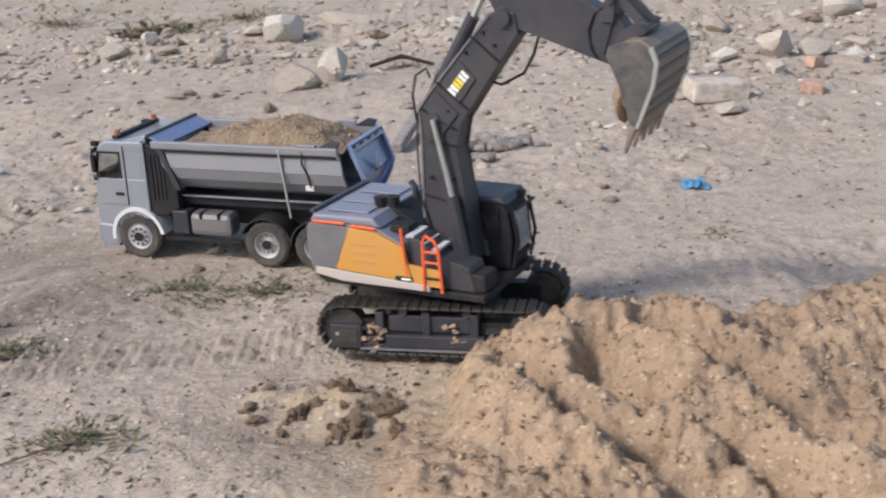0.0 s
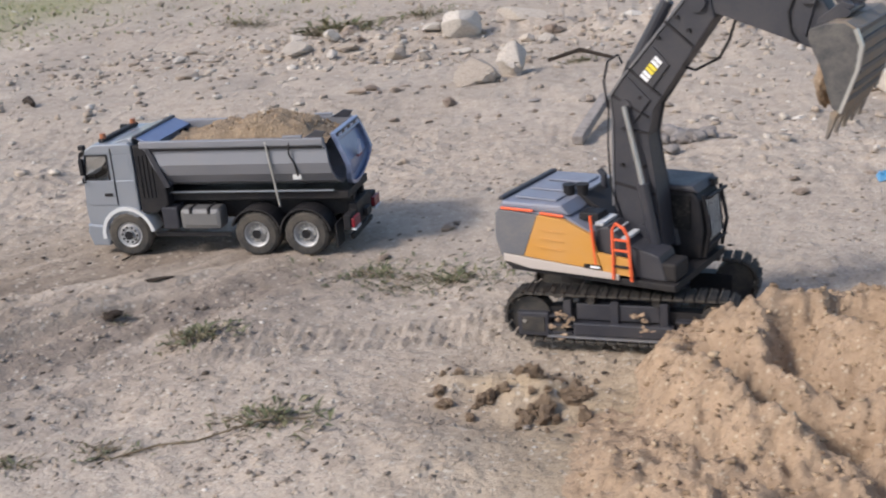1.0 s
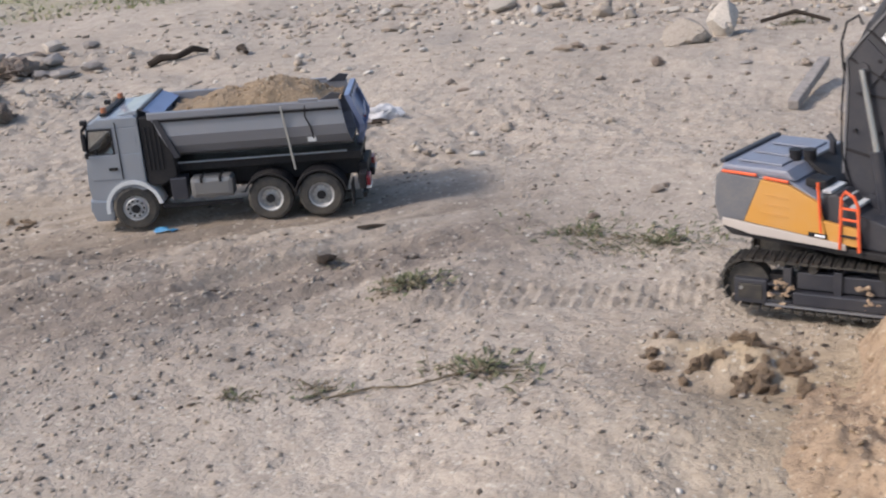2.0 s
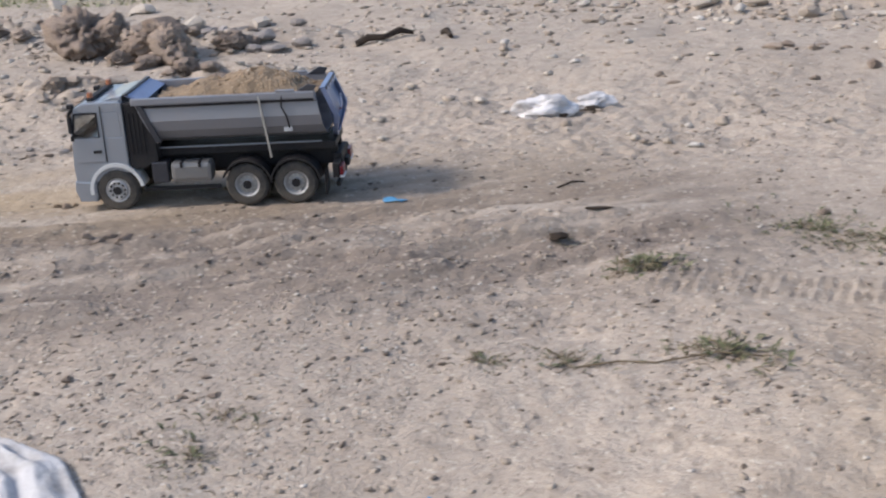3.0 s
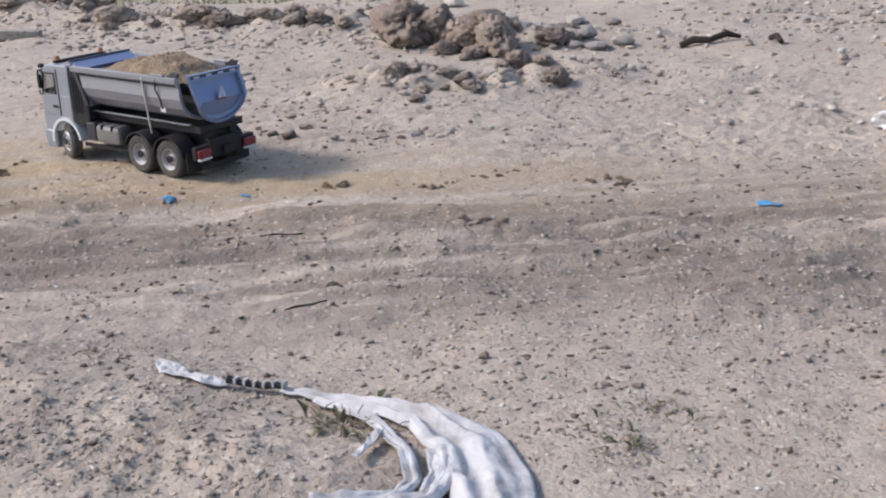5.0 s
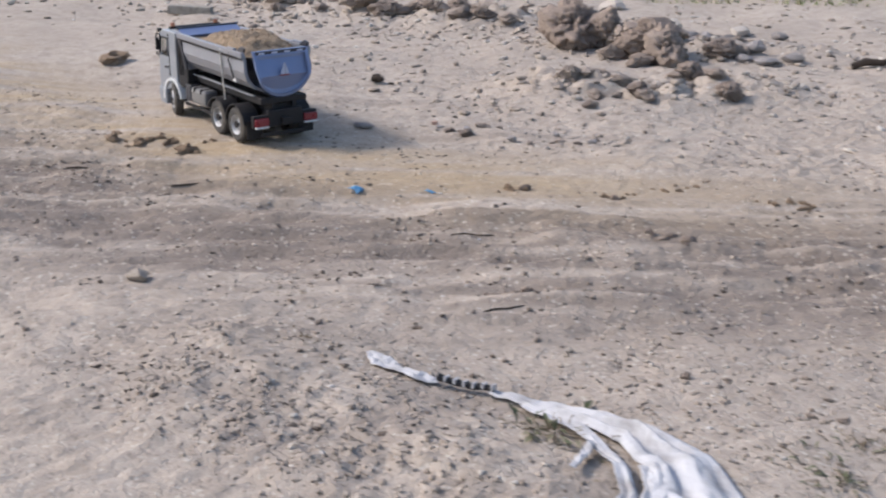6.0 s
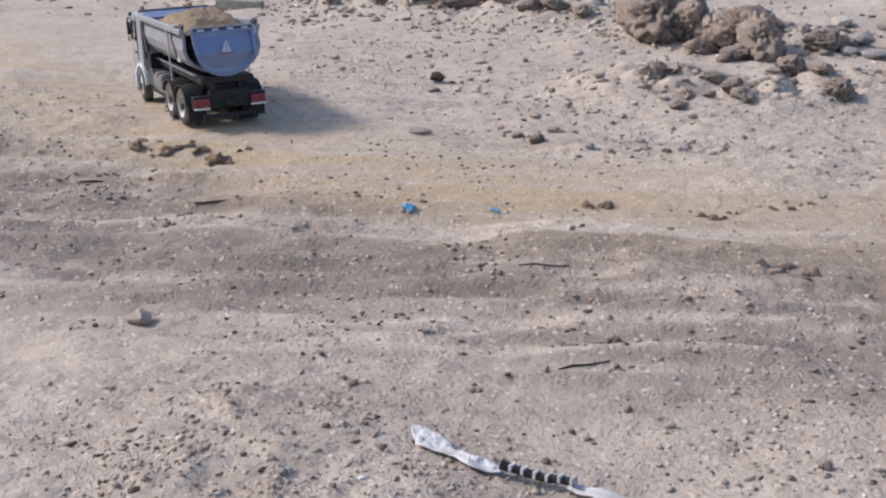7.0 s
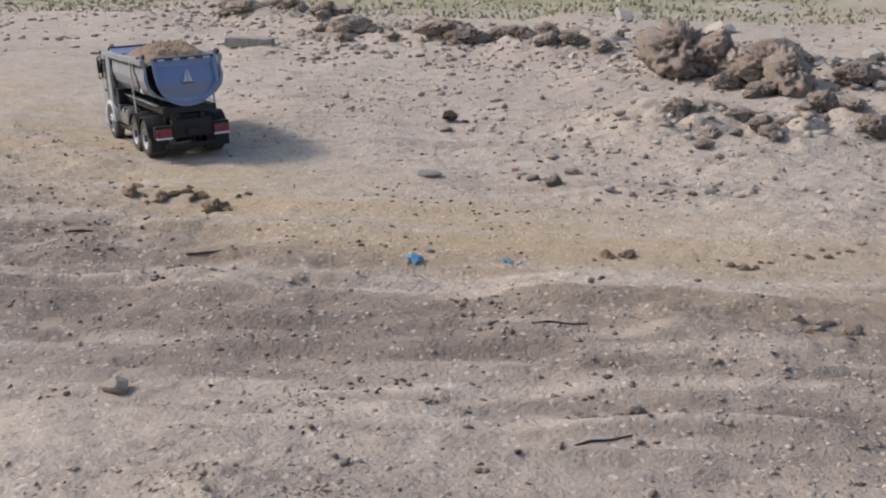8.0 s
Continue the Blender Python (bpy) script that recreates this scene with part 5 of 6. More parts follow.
    def slab(outline, back, front):
        bm = B()
        a = [bm.verts.new((gate_x(z) - back, y, z)) for y, z in outline]
        b = [bm.verts.new((gate_x(z) - front, y, z)) for y, z in outline]
        m = len(outline)
        bm.faces.new(a)
        bm.faces.new(b[::-1])
        for k in range(m):
            bm.faces.new((a[k], b[k], b[(k + 1) % m], a[(k + 1) % m]))
        bmesh.ops.triangulate(bm, faces=[f for f in bm.faces if len(f.verts) > 4])
        return bm
    gate = part("tailgate", slab(gate_outline(0.0695, 0.219, 0.112), 0.0, 0.006), STEELBLUE_SKY, bed, "steel blue tailgate with a round foot, sky reflection in its colour")
    inner, outer = gate_outline(0.0625, 0.208, 0.119), gate_outline(0.0705, 0.2195, 0.1115)
    bm = B()
    oa = [bm.verts.new((gate_x(z) - 0.0062, y, z)) for y, z in outer]
    ia = [bm.verts.new((gate_x(z) - 0.0062, y, z)) for y, z in inner]
    ob_ = [bm.verts.new((gate_x(z) - 0.0095, y, z)) for y, z in outer]
    ib = [bm.verts.new((gate_x(z) - 0.0095, y, z)) for y, z in inner]
    m = len(outer)
    for k in range(m):
        q = (k + 1) % m
        bm.faces.new((oa[k], oa[q], ia[q], ia[k]))
        bm.faces.new((ob_[k], ib[k], ib[q], ob_[q]))
        bm.faces.new((oa[k], ob_[k], ob_[q], oa[q]))
        bm.faces.new((ia[k], ia[q], ib[q], ib[k]))
    part("gate_frame", bm, STEELBLUE_SKY, gate)
    part("gate_band", box(B(), gate_x(0.216) - 0.0112, gate_x(0.216) - 0.0094, -0.0655, 0.0655, 0.2092, 0.2186, 0.0006), CHARCOAL, gate)
    for y in (-0.05, -0.0165, 0.0165, 0.05):
        part("reflector", box(B(), gate_x(0.216) - 0.0122, gate_x(0.216) - 0.011, y - 0.0075, y + 0.0075, 0.2122, 0.2164, 0.0004), MARKM, gate)
    xg = gate_x(0.17)
    mark = B()
    for (y0, y1, dy) in ((-0.012, 0.0, 0.0), (0.0, 0.012, 0.0)):
        a = [mark.verts.new((xg - 0.0105 + d, y, z)) for d in (0.0, 0.003) for y, z in ((y0 * 0.9 + (0.001 if y0 == 0 else 0), 0.166), (y1 * 0.9 - (0.001 if y1 == 0 else 0), 0.166), ((y0 + y1) * 0.1, 0.192))]
        for f in ((0, 1, 2), (5, 4, 3), (0, 3, 4, 1), (1, 4, 5, 2), (2, 5, 3, 0)):
            mark.faces.new([a[i] for i in f])
    part("gate_mark", mark, MARKM, gate, "pale two-part triangle mark")
    part("mark_bar", box(B(), xg - 0.0098, xg - 0.006, -0.0125, 0.0125, 0.1625, 0.165), REDLENS, gate)
    # load
    bm = B()
    nx, ny = 56, 26
    grid = []
    for i in range(nx):
        row = []
        for j in range(ny):
            u, v = i / (nx - 1), j / (ny - 1)
            x, y = 0.222 - 0.315 * u, -0.077 + 0.154 * v
            hump = 0.04 * math.exp(-((u - 0.6) / 0.24) ** 2) + 0.018 * math.exp(-((u - 0.28) / 0.12) ** 2) + 0.012 * math.exp(-((u - 0.86) / 0.12) ** 2)
            edge = (1 - (2 * v - 1) ** 4) * min(1, 7 * (1 - u))
            z = 0.203 + hump * edge + 0.006 * noise.noise(Vector((x * 45, y * 45, 3))) + 0.004 * noise.noise(Vector((x * 110, y * 110, 5)))
            row.append(bm.verts.new((x, y, z if 0 < j < ny - 1 else 0.199)))
        grid.append(row)
    for a, b in zip(grid, grid[1:]):
        for j in range(ny - 1):
            bm.faces.new((a[j], a[j + 1], b[j + 1], b[j]))
    load = part("soil_load", bm, LOAD, T, "heaped ochre soil in the body", smooth=True)
    bm = B()
    r = random.Random(77)
    for _ in range(260):
        u, v = r.uniform(0.1, 0.97), r.uniform(0.1, 0.9)
        q = 0.203 + (0.04 * math.exp(-((u - 0.6) / 0.24) ** 2) + 0.018 * math.exp(-((u - 0.28) / 0.12) ** 2) + 0.012 * math.exp(-((u - 0.86) / 0.12) ** 2)) * (1 - (2 * v - 1) ** 4) * min(1, 7 * (1 - u))
        s = r.uniform(0.001, 0.0036) * (0.5 + r.random())
        m = Matrix.Translation((0.222 - 0.315 * u, -0.077 + 0.154 * v, q)) @ Euler((r.random() * 6, r.random() * 6, 0)).to_matrix().to_4x4() @ Matrix.Diagonal((s, s * r.uniform(0.6, 1.2), s * 0.8, 1))
        bmesh.ops.create_icosphere(bm, subdivisions=1, radius=1, matrix=m)
    tagged(part("load_crumbs", bm, HEAPCRUMB, load), kind="stuff")
    wheels = []
    for x, dbl in AXLES:
        for s in (1, -1):
            wheels.append((build_wheel(T, s, x, dbl), x, s * 0.0765))
    return T, wheels


truck, truck_wheels = build_truck()


# ---- excavator ----
def build_excavator():
    EX, EY, BASE = 0.005, 1.652, -12.0
    UP = -27.0
    B = bmesh.new
    E = root("excavator", "charcoal and amber toy crawler excavator with raised boom", "excavator", m=pose(EX, EY, 0.006, 0, 0, BASE))
    # undercarriage, in the tracks' own frame (x ahead, y left)
    L, R, Zc, SH = 0.165, 0.034, 0.042, 0.042
    for s in (1, -1):
        yc = s * 0.083
        y0, y1 = yc - SH / 2, yc + SH / 2
        ys = y1 - 0.001 if s > 0 else y0 + 0.001          # outer face
        deep = lambda out, back: (ys - back, ys - out) if s > 0 else (ys + out, ys + back)
        fr = part("track_frame", prism(B(), [(-0.128, 0.022), (-0.128, 0.05), (-0.1, 0.053), (0.1, 0.053), (0.128, 0.05), (0.128, 0.022), (0.1, 0.016), (-0.1, 0.016)], *deep(0.014, 0.034), 0.002), BLACK, E, "dark track frame with soil on it")
        for sx in (1, -1):
            lo, hi = sorted((sx * 0.104, sx * 0.149))
            cover = part("idler_cover", box(B(), lo, hi, *deep(0.0, 0.014), 0.013, 0.049, 0.003), CHARCOAL, E, "bevelled dark idler cover")
            part("cover_plate", box(B(), lo + 0.006, hi - 0.006, *deep(-0.0012, 0.002), 0.02, 0.042, 0.001), TRACKM, cover)
            part("cover_bolt", rod(B(), ((lo + hi) / 2 + sx * 0.012, deep(-0.003, 0)[0], 0.036), ((lo + hi) / 2 + sx * 0.012, deep(-0.003, 0)[1], 0.036), 0.0028, 8), STEEL, cover)
            for h in (0.019, 0.03, 0.043):
                part("bracket_rib", box(B(), *sorted((sx * 0.072, sx * 0.104)), *deep(0.002, 0.016), h - 0.0016, h + 0.0016, 0.0006), CHARCOAL, fr)
        part("upper_box", box(B(), -0.066, 0.05, *deep(0.008, 0.02), 0.038, 0.062, 0.002), CHARCOAL, fr, "dusty charcoal frame box")
        part("lower_beam", box(B(), -0.07, 0.07, *deep(0.0, 0.016), 0.0165, 0.0355, 0.0025), CHARCOAL, fr)
        part("bottom_ledge", box(B(), -0.106, 0.106, *deep(-0.002, 0.01), 0.0125, 0.0155, 0.0006), MIDGREY, fr)
        for x in (-0.012, 0.056, -0.078):
            part("carrier_post", box(B(), x - 0.0055, x + 0.0055, *deep(0.004, 0.02), 0.034, 0.068, 0.001), CHARCOAL, fr)
        for x in (-L + R, L - R):
            part("sprocket", rod(B(), (x, yc - 0.012, Zc), (x, yc + 0.012, Zc), R - 0.006, 22), TRACKM, E)
        for k in range(7):
            x = -0.09 + k * 0.03
            part("track_roller", rod(B(), (x, yc - 0.017, 0.021), (x, yc + 0.017, 0.021), 0.0095, 12), TRACKM, E)
        for x in (-0.045, 0.045):
            part("carrier_roller", rod(B(), (x, yc - 0.014, 0.068), (x, yc + 0.014, 0.068), 0.006, 10), TRACKM, E)
        # shoes round the loop
        straight = 2 * (L - R)
        total = 2 * straight + 2 * math.pi * R
        nshoe = 50
        bm0 = B()
        box(bm0, -0.0062, 0.0062, -SH / 2, SH / 2, -0.0012, 0.0016, 0.0005)
        box(bm0, -0.0045, -0.0028, -SH / 2, SH / 2, 0.0016, 0.0048)
        box(bm0, -0.0002, 0.0012, -SH / 2, SH / 2, 0.0016, 0.0036)
        box(bm0, 0.003, 0.0045, -SH / 2, SH / 2, 0.0016, 0.0036)
        box(bm0, -0.0055, 0.0055, -0.008, 0.008, -0.0055, -0.0012)
        first = None
        for k in range(nshoe):
            d = total * k / nshoe
            if d < straight:
                x, z, a = -(L - R) + d, Zc + R, 0
            elif d < straight + math.pi * R:
                t = (d - straight) / R
                x, z, a = (L - R) + R * math.sin(t), Zc + R * math.cos(t), t
            elif d < 2 * straight + math.pi * R:
                x, z, a = (L - R) - (d - straight - math.pi * R), Zc - R, math.pi
            else:
                t = (d - 2 * straight - math.pi * R) / R
                x, z, a = -(L - R) - R * math.sin(t), Zc - R * math.cos(t), math.pi + t
            m = Matrix.Translation((x, yc, z)) @ Matrix.Rotation(a, 4, "Y")
            if first is None:
                first = part("track_shoe", bm0, TRACKM, E)
                o = first
            else:
                o = new("track_shoe", first.data)
                o.parent = E
            o.matrix_basis = m
    for k in range(38):
        r = random.Random(800 + k)
        bm = B()
        q = r.uniform(0.0012, 0.0036)
        bmesh.ops.create_icosphere(bm, subdivisions=2, radius=q)
        for v in bm.verts:
            v.co *= 1 + 1.1 * noise.noise(v.co * 300 + Vector((k, 0, 0)))
            v.co.y *= 0.6
            v.co.x *= 1.3
        bmesh.ops.transform(bm, matrix=Matrix.Translation((r.choice((-0.092, -0.084, -0.078, 0.02, 0.035)) + r.gauss(0, 0.007), -0.1 - r.uniform(0, 0.003), r.choice((0.046, 0.05, 0.03, 0.016, 0.04)) + r.gauss(0, 0.003))), verts=bm.verts[:])
        part("caked_soil", bm, HEAP, E)
    part("car_body", box(B(), -0.06, 0.06, -0.066, 0.066, 0.04, 0.075, 0.006), CHARCOAL, E)
    for sx in (1, -1):
        part("leg_beam", box(B(), sx * 0.055 - 0.014, sx * 0.055 + 0.014, -0.07, 0.07, 0.036, 0.07, 0.005), CHARCOAL, E)
    part("slew_ring", rod(B(), (0, 0, 0.074), (0, 0, 0.094), 0.056, 32), TRACKM, E)
    # upper works: a part that could swing; its own frame is turned on the ring
    U = new("upper_works")
    U.parent = E
    U.empty_display_size = 0.05
    U.matrix_basis = pose(0, 0, 0.086, 0, 0, UP - BASE)
    z = -0.092                                   # heights below are over the ground
    P = lambda pts: [(x, h + z) for x, h in pts]
    bx = lambda x0, x1, y0, y1, h0, h1, bev=0.0: box(B(), x0, x1, y0, y1, h0 + z, h1 + z, bev)
    part("deck_plate", prism(B(), P([(-0.15, 0.096), (-0.165, 0.106), (0.1, 0.106), (0.1, 0.096)]), -0.088, 0.09, 0.002), BLACK, U)
    # side skirts
    for s in (-1, 1):
        part("skirt", prism(B(), P([(-0.163, 0.11), (-0.163, 0.121), (0.02, 0.1135), (0.02, 0.104), (-0.12, 0.104)]), s * 0.093 if s < 0 else 0.088, -0.088 if s < 0 else 0.093, 0.002), SKIRT, U, "pale worn lower skirt")
        # grey rear side, amber side panel with slanted edges
        ya, yb = (-0.092, -0.086) if s < 0 else (0.086, 0.092)
        part("rear_side_panel", prism(B(), P([(-0.165, 0.121), (-0.168, 0.186), (-0.104, 0.184), (-0.129, 0.121)]), ya, yb, 0.001), MIDGREY, U, "grey rear side panel")
        pan = part("amber_side_panel", prism(B(), P([(-0.1285, 0.121), (-0.1035, 0.184), (-0.062, 0.1815), (-0.02, 0.164), (-0.006, 0.115)]), ya - (0.001 if s < 0 else 0), yb + (0.001 if s > 0 else 0), 0.001), YELLOW, U, "amber yellow side door panel")
        yo = ya - 0.0022 if s < 0 else yb + 0.0012
        for k in range(3):
            part("panel_rib", box(B(), -0.1 + 0.002 * k, -0.062, yo, yo + 0.001, 0.136 + k * 0.013 + z, 0.1375 + k * 0.013 + z), YELLOW, pan)
        part("panel_plate", box(B(), -0.032, -0.006, yo, yo + 0.001, 0.1165 + z, 0.1225 + z), BLACK, pan)
        part("plate_bars", box(B(), -0.022, -0.008, yo - 0.0006 if s < 0 else yo + 0.0006, yo + 0.0004 if s < 0 else yo + 0.0016, 0.118 + z, 0.121 + z), WHITEM, pan)
        part("lower_front_panel", prism(B(), P([(-0.004, 0.113), (-0.012, 0.14), (0.034, 0.136), (0.04, 0.111)]), ya, yb, 0.001), YELLOW if s < 0 else CHARCOAL, U)
    part("counterweight", prism(B(), P([(-0.172, 0.112), (-0.180, 0.14), (-0.178, 0.178), (-0.168, 0.188), (-0.125, 0.186), (-0.125, 0.108)]), -0.086, 0.086, 0.005), MIDGREY, U, "grey rounded counterweight")
    part("hood_core", prism(B(), P([(-0.13, 0.107), (-0.13, 0.186), (-0.065, 0.186), (-0.022, 0.166), (-0.01, 0.107)]), -0.0855, 0.0855, 0.001), DECK, U)
    hood = part("hood", prism(B(), P([(-0.172, 0.186), (-0.166, 0.197), (-0.07, 0.199), (-0.058, 0.186)]), -0.084, 0.084, 0.004), DECK, U, "blue grey engine hood")
    part("hood_edge", bx(-0.174, -0.165, -0.08, 0.08, 0.1955, 0.2015, 0.002), CHARCOAL, hood)
    for y in (-0.05, -0.005, 0.045):
        part("hood_panel", bx(-0.152, -0.085, y - 0.018, y + 0.018, 0.1985, 0.2015, 0.001), DECK, hood)
    for x, y in ((-0.085, -0.03), (-0.068, -0.022)):
        part("exhaust_cap", rod(B(), (x, y, 0.198 + z), (x, y, 0.214 + z), 0.008, 12, 0.0095), BLACK, hood)
    part("exhaust_pipe", tube(B(), [(-0.06, 0.03, 0.19 + z), (-0.06, 0.03, 0.214 + z), (-0.067, 0.03, 0.222 + z)], 0.005, 8), CHARCOAL, hood)
    part("tank_box", prism(B(), P([(-0.02, 0.107), (-0.02, 0.172), (0.0, 0.176), (0.03, 0.15), (0.075, 0.142), (0.085, 0.107)]), -0.082, -0.035, 0.003), CHARCOAL, U)
    for k in range(3):
        part("step_tread", bx(-0.02 + k * 0.017, -0.008 + k * 0.017, -0.08, -0.034, 0.1745 - k * 0.009, 0.179 - k * 0.009, 0.001), SILVERLIGHT, U, "pale worn step plate")
    part("tool_locker", bx(0.04, 0.098, -0.08, -0.038, 0.107, 0.133, 0.004), BLACK, U)
    # shade of the recess between hood and boom, put in as black parts
    part("battery_box", bx(-0.055, 0.0, 0.02, 0.075, 0.16, 0.185, 0.003), BLACK, U)
    part("engine_bay_shade", prism(B(), P([(-0.07, 0.1995), (-0.064, 0.2), (-0.02, 0.1735), (-0.02, 0.17), (-0.058, 0.188)]), -0.03, 0.078, 0.001), BLACK, U, "black panel for the shade in the engine bay")
    part("filter_box", bx(-0.05, -0.02, -0.07, -0.042, 0.176, 0.188, 0.002), BLACK, U)
    # rails
    for pts in ([(-0.164, -0.089, 0.188), (-0.112, -0.089, 0.1885)], [(-0.1, -0.0895, 0.187), (-0.064, -0.0895, 0.1855)], [(-0.014, -0.092, 0.118), (-0.021, -0.092, 0.192)]):
        part("edge_rail", tube(B(), [(x, y, h + z) for x, y, h in pts], 0.0022, 6), ORANGE, U, "orange painted edge rail")
    lad = part("ladder_rail", tube(B(), [(x, -0.094, h + z) for x, h in ((0.013, 0.106), (0.013, 0.178), (0.018, 0.186), (0.03, 0.18), (0.036, 0.168), (0.04, 0.106))], 0.0023, 6), ORANGE, U, "orange access ladder rail")
    for h in (0.125, 0.148, 0.163):
        part("ladder_rung", rod(B(), (0.013, -0.094, h + z), (0.038, -0.094, h + z), 0.0018, 6), ORANGE if h != 0.125 else BLACK, lad)
    # cab on the far (left) side
    def cpart(name, bm, *rest, **kw):
        bmesh.ops.translate(bm, vec=(-0.04, 0, 0), verts=bm.verts[:])
        return part(name, bm, *rest, **kw)
    cab = cpart("cab", prism(B(), P([(0.035, 0.107), (0.03, 0.2), (0.036, 0.208), (0.12, 0.207), (0.131, 0.192), (0.137, 0.15), (0.132, 0.107)]), 0.018, 0.088, 0.004), BLACK, U, "dark operator cab with window guards")
    cpart("cab_roof", prism(B(), P([(0.032, 0.207), (0.034, 0.214), (0.122, 0.213), (0.13, 0.204)]), 0.015, 0.091, 0.003), CHARCOAL, cab)
    cpart("front_window", prism(B(), P([(0.1315, 0.192), (0.1385, 0.15), (0.1335, 0.116), (0.1355, 0.116), (0.1405, 0.15), (0.1335, 0.192)]), 0.025, 0.081), BLACK, cab)
    cpart("side_glass", bx(0.05, 0.118, 0.0145, 0.0165, 0.15, 0.198, 0.0005), DARKGLASS, cab)
    for k in range(6):
        zz = 0.128 + k * 0.011
        cpart("guard_bar", rod(B(), (0.1425, 0.03 + k * 0.009, 0.135 + z), (0.1375, 0.03 + k * 0.009, 0.192 + z), 0.0012, 6), SILVERLIGHT if k < 5 else CHARCOAL, cab)
    for h in (0.128, 0.197):
        cpart("guard_rail", rod(B(), (0.143, 0.022, h + z), (0.143, 0.084, h + z), 0.0026, 6), BLACK, cab)
    for s in (0.022, 0.084):
        cpart("guard_post", tube(B(), [(0.137, s, 0.11 + z), (0.145, s, 0.15 + z), (0.135, s, 0.2 + z)], 0.003, 6), BLACK, cab)
    cpart("cab_lamp", bx(0.122, 0.134, 0.066, 0.08, 0.2, 0.211, 0.002), BLACK, cab)
    # boom, stick and bucket, in the plane of the upper works
    yb0, yb1 = -0.030, 0.010
    boom = part("boom", prism(B(), P([(0.028, 0.135), (0.058, 0.132), (0.052, 0.2), (0.036, 0.29), (0.044, 0.33), (0.134, 0.452), (0.128, 0.478), (0.112, 0.487), (0.092, 0.475), (0.0, 0.368), (-0.017, 0.345), (-0.014, 0.31), (-0.016, 0.19), (0.005, 0.15)]), yb0, yb1, 0.003), CHARCOAL, U, "charcoal cranked boom")
    part("boom_plate", prism(B(), P([(-0.006, 0.335), (0.018, 0.308), (0.044, 0.342), (0.012, 0.372)]), yb0 - 0.003, yb0, 0.001), CHARCOAL, boom)
    part("boom_plate", prism(B(), P([(0.022, 0.379), (0.045, 0.354), (0.072, 0.39), (0.05, 0.414)]), yb0 - 0.0025, yb0, 0.001), CHARCOAL, boom)
    for k in range(6):
        q = 0.0062 * k
        x0, h0 = 0.031 + q * 0.64, 0.3745 + q * 0.77 + 0.0
        part("boom_mark", prism(B(), P([(x0, h0), (x0 + 0.0095, h0 - 0.0085), (x0 + 0.0095 + 0.0028, h0 - 0.0085 + 0.0034), (x0 + 0.0028, h0 + 0.0034)]), yb0 - 0.0036, yb0 - 0.0025), YELLOWMARK if k in (2, 3) else WHITEM, boom, "plain white or yellow marking bar")
    part("boom_seam", prism(B(), P([(-0.015, 0.222), (0.048, 0.21), (0.048, 0.213), (-0.015, 0.226)]), yb0 - 0.001, yb0 + 0.001), BLACK, boom)
    for (xa, ha), (xb, hb) in (((0.0, 0.3), (0.04, 0.296)), ((-0.012, 0.345), (0.04, 0.318)), ((0.012, 0.383), (0.058, 0.348)), ((0.066, 0.446), (0.105, 0.414))):
        part("boom_seam", prism(B(), P([(xa, ha), (xb, hb), (xb + 0.0012, hb + 0.002), (xa + 0.0012, ha + 0.002)]), yb0 - 0.0034, yb0 + 0.001), BLACK, boom)
    # short black rods stand for the dark inside of rivet holes
    for x, h in ((0.084, 0.452), (0.1, 0.436), (0.008, 0.3), (0.03, 0.345), (0.058, 0.425), (0.034, 0.25), (0.0, 0.25)):
        part("boom_hole", rod(B(), (x, yb0 - 0.0042, h + z), (x, yb0, h + z), 0.0026, 8), BLACK, boom)
    part("boom_flange", strip_prism(B(), P([(-0.0165, 0.19), (-0.0145, 0.31), (-0.0175, 0.345), (0.0, 0.369), (0.092, 0.476)]), P([(-0.0135, 0.19), (-0.0115, 0.31), (-0.0145, 0.344), (0.002, 0.3665), (0.094, 0.4735)]), yb0 - 0.002, yb1 + 0.002), MIDGREY, boom)
    for x, h, r in ((0.112, 0.472, 0.012), (0.008, 0.333, 0.009), (0.03, 0.158, 0.01)):
        part("boom_pin", rod(B(), (x, yb0 - 0.006, h + z), (x, yb1 + 0.006, h + z), r, 16), CHARCOAL, boom)
    for s, y in ((1, yb0 - 0.011), (-1, yb1 + 0.011)):
        part("lift_cylinder", rod(B(), (0.055, y, 0.125 + z), (0.034, y, 0.228 + z), 0.0085, 12), CHARCOAL, U)
        part("lift_rod", rod(B(), (0.034, y, 0.228 + z), (0.010, y, 0.334 + z), 0.0038, 10), STEEL, U, "bright steel cylinder rod")
    part("stick_cylinder", rod(B(), (0.01, -0.01, 0.382 + z), (0.062, -0.01, 0.47 + z), 0.009, 12), CHARCOAL, boom)
    part("stick_rod", rod(B(), (0.062, -0.01, 0.47 + z), (0.088, -0.01, 0.518 + z), 0.0048, 10), STEEL, boom)
    part("cylinder_lug", prism(B(), P([(-0.008, 0.362), (0.006, 0.392), (0.02, 0.39), (0.022, 0.37)]), -0.018, -0.002, 0.001), CHARCOAL, boom)
    part("boom_hose", tube(B(), [(x, -0.034, h + z) for x, h in ((-0.018, 0.33), (-0.022, 0.365), (-0.016, 0.392), (0.0, 0.402), (0.006, 0.39))], 0.0018, 6), BLACK, boom)
    part("boom_hose", tube(B(), [(x, -0.032, h + z) for x, h in ((-0.017, 0.34), (-0.02, 0.28), (-0.018, 0.22), (0.0, 0.165))], 0.0014, 6), BLACK, boom)
    part("joint_hose", tube(B(), [(x, 0.0, h + z) for x, h in ((0.07, 0.385), (0.095, 0.378), (0.128, 0.395), (0.142, 0.42), (0.15, 0.445))], 0.002, 6), BLACK, boom)
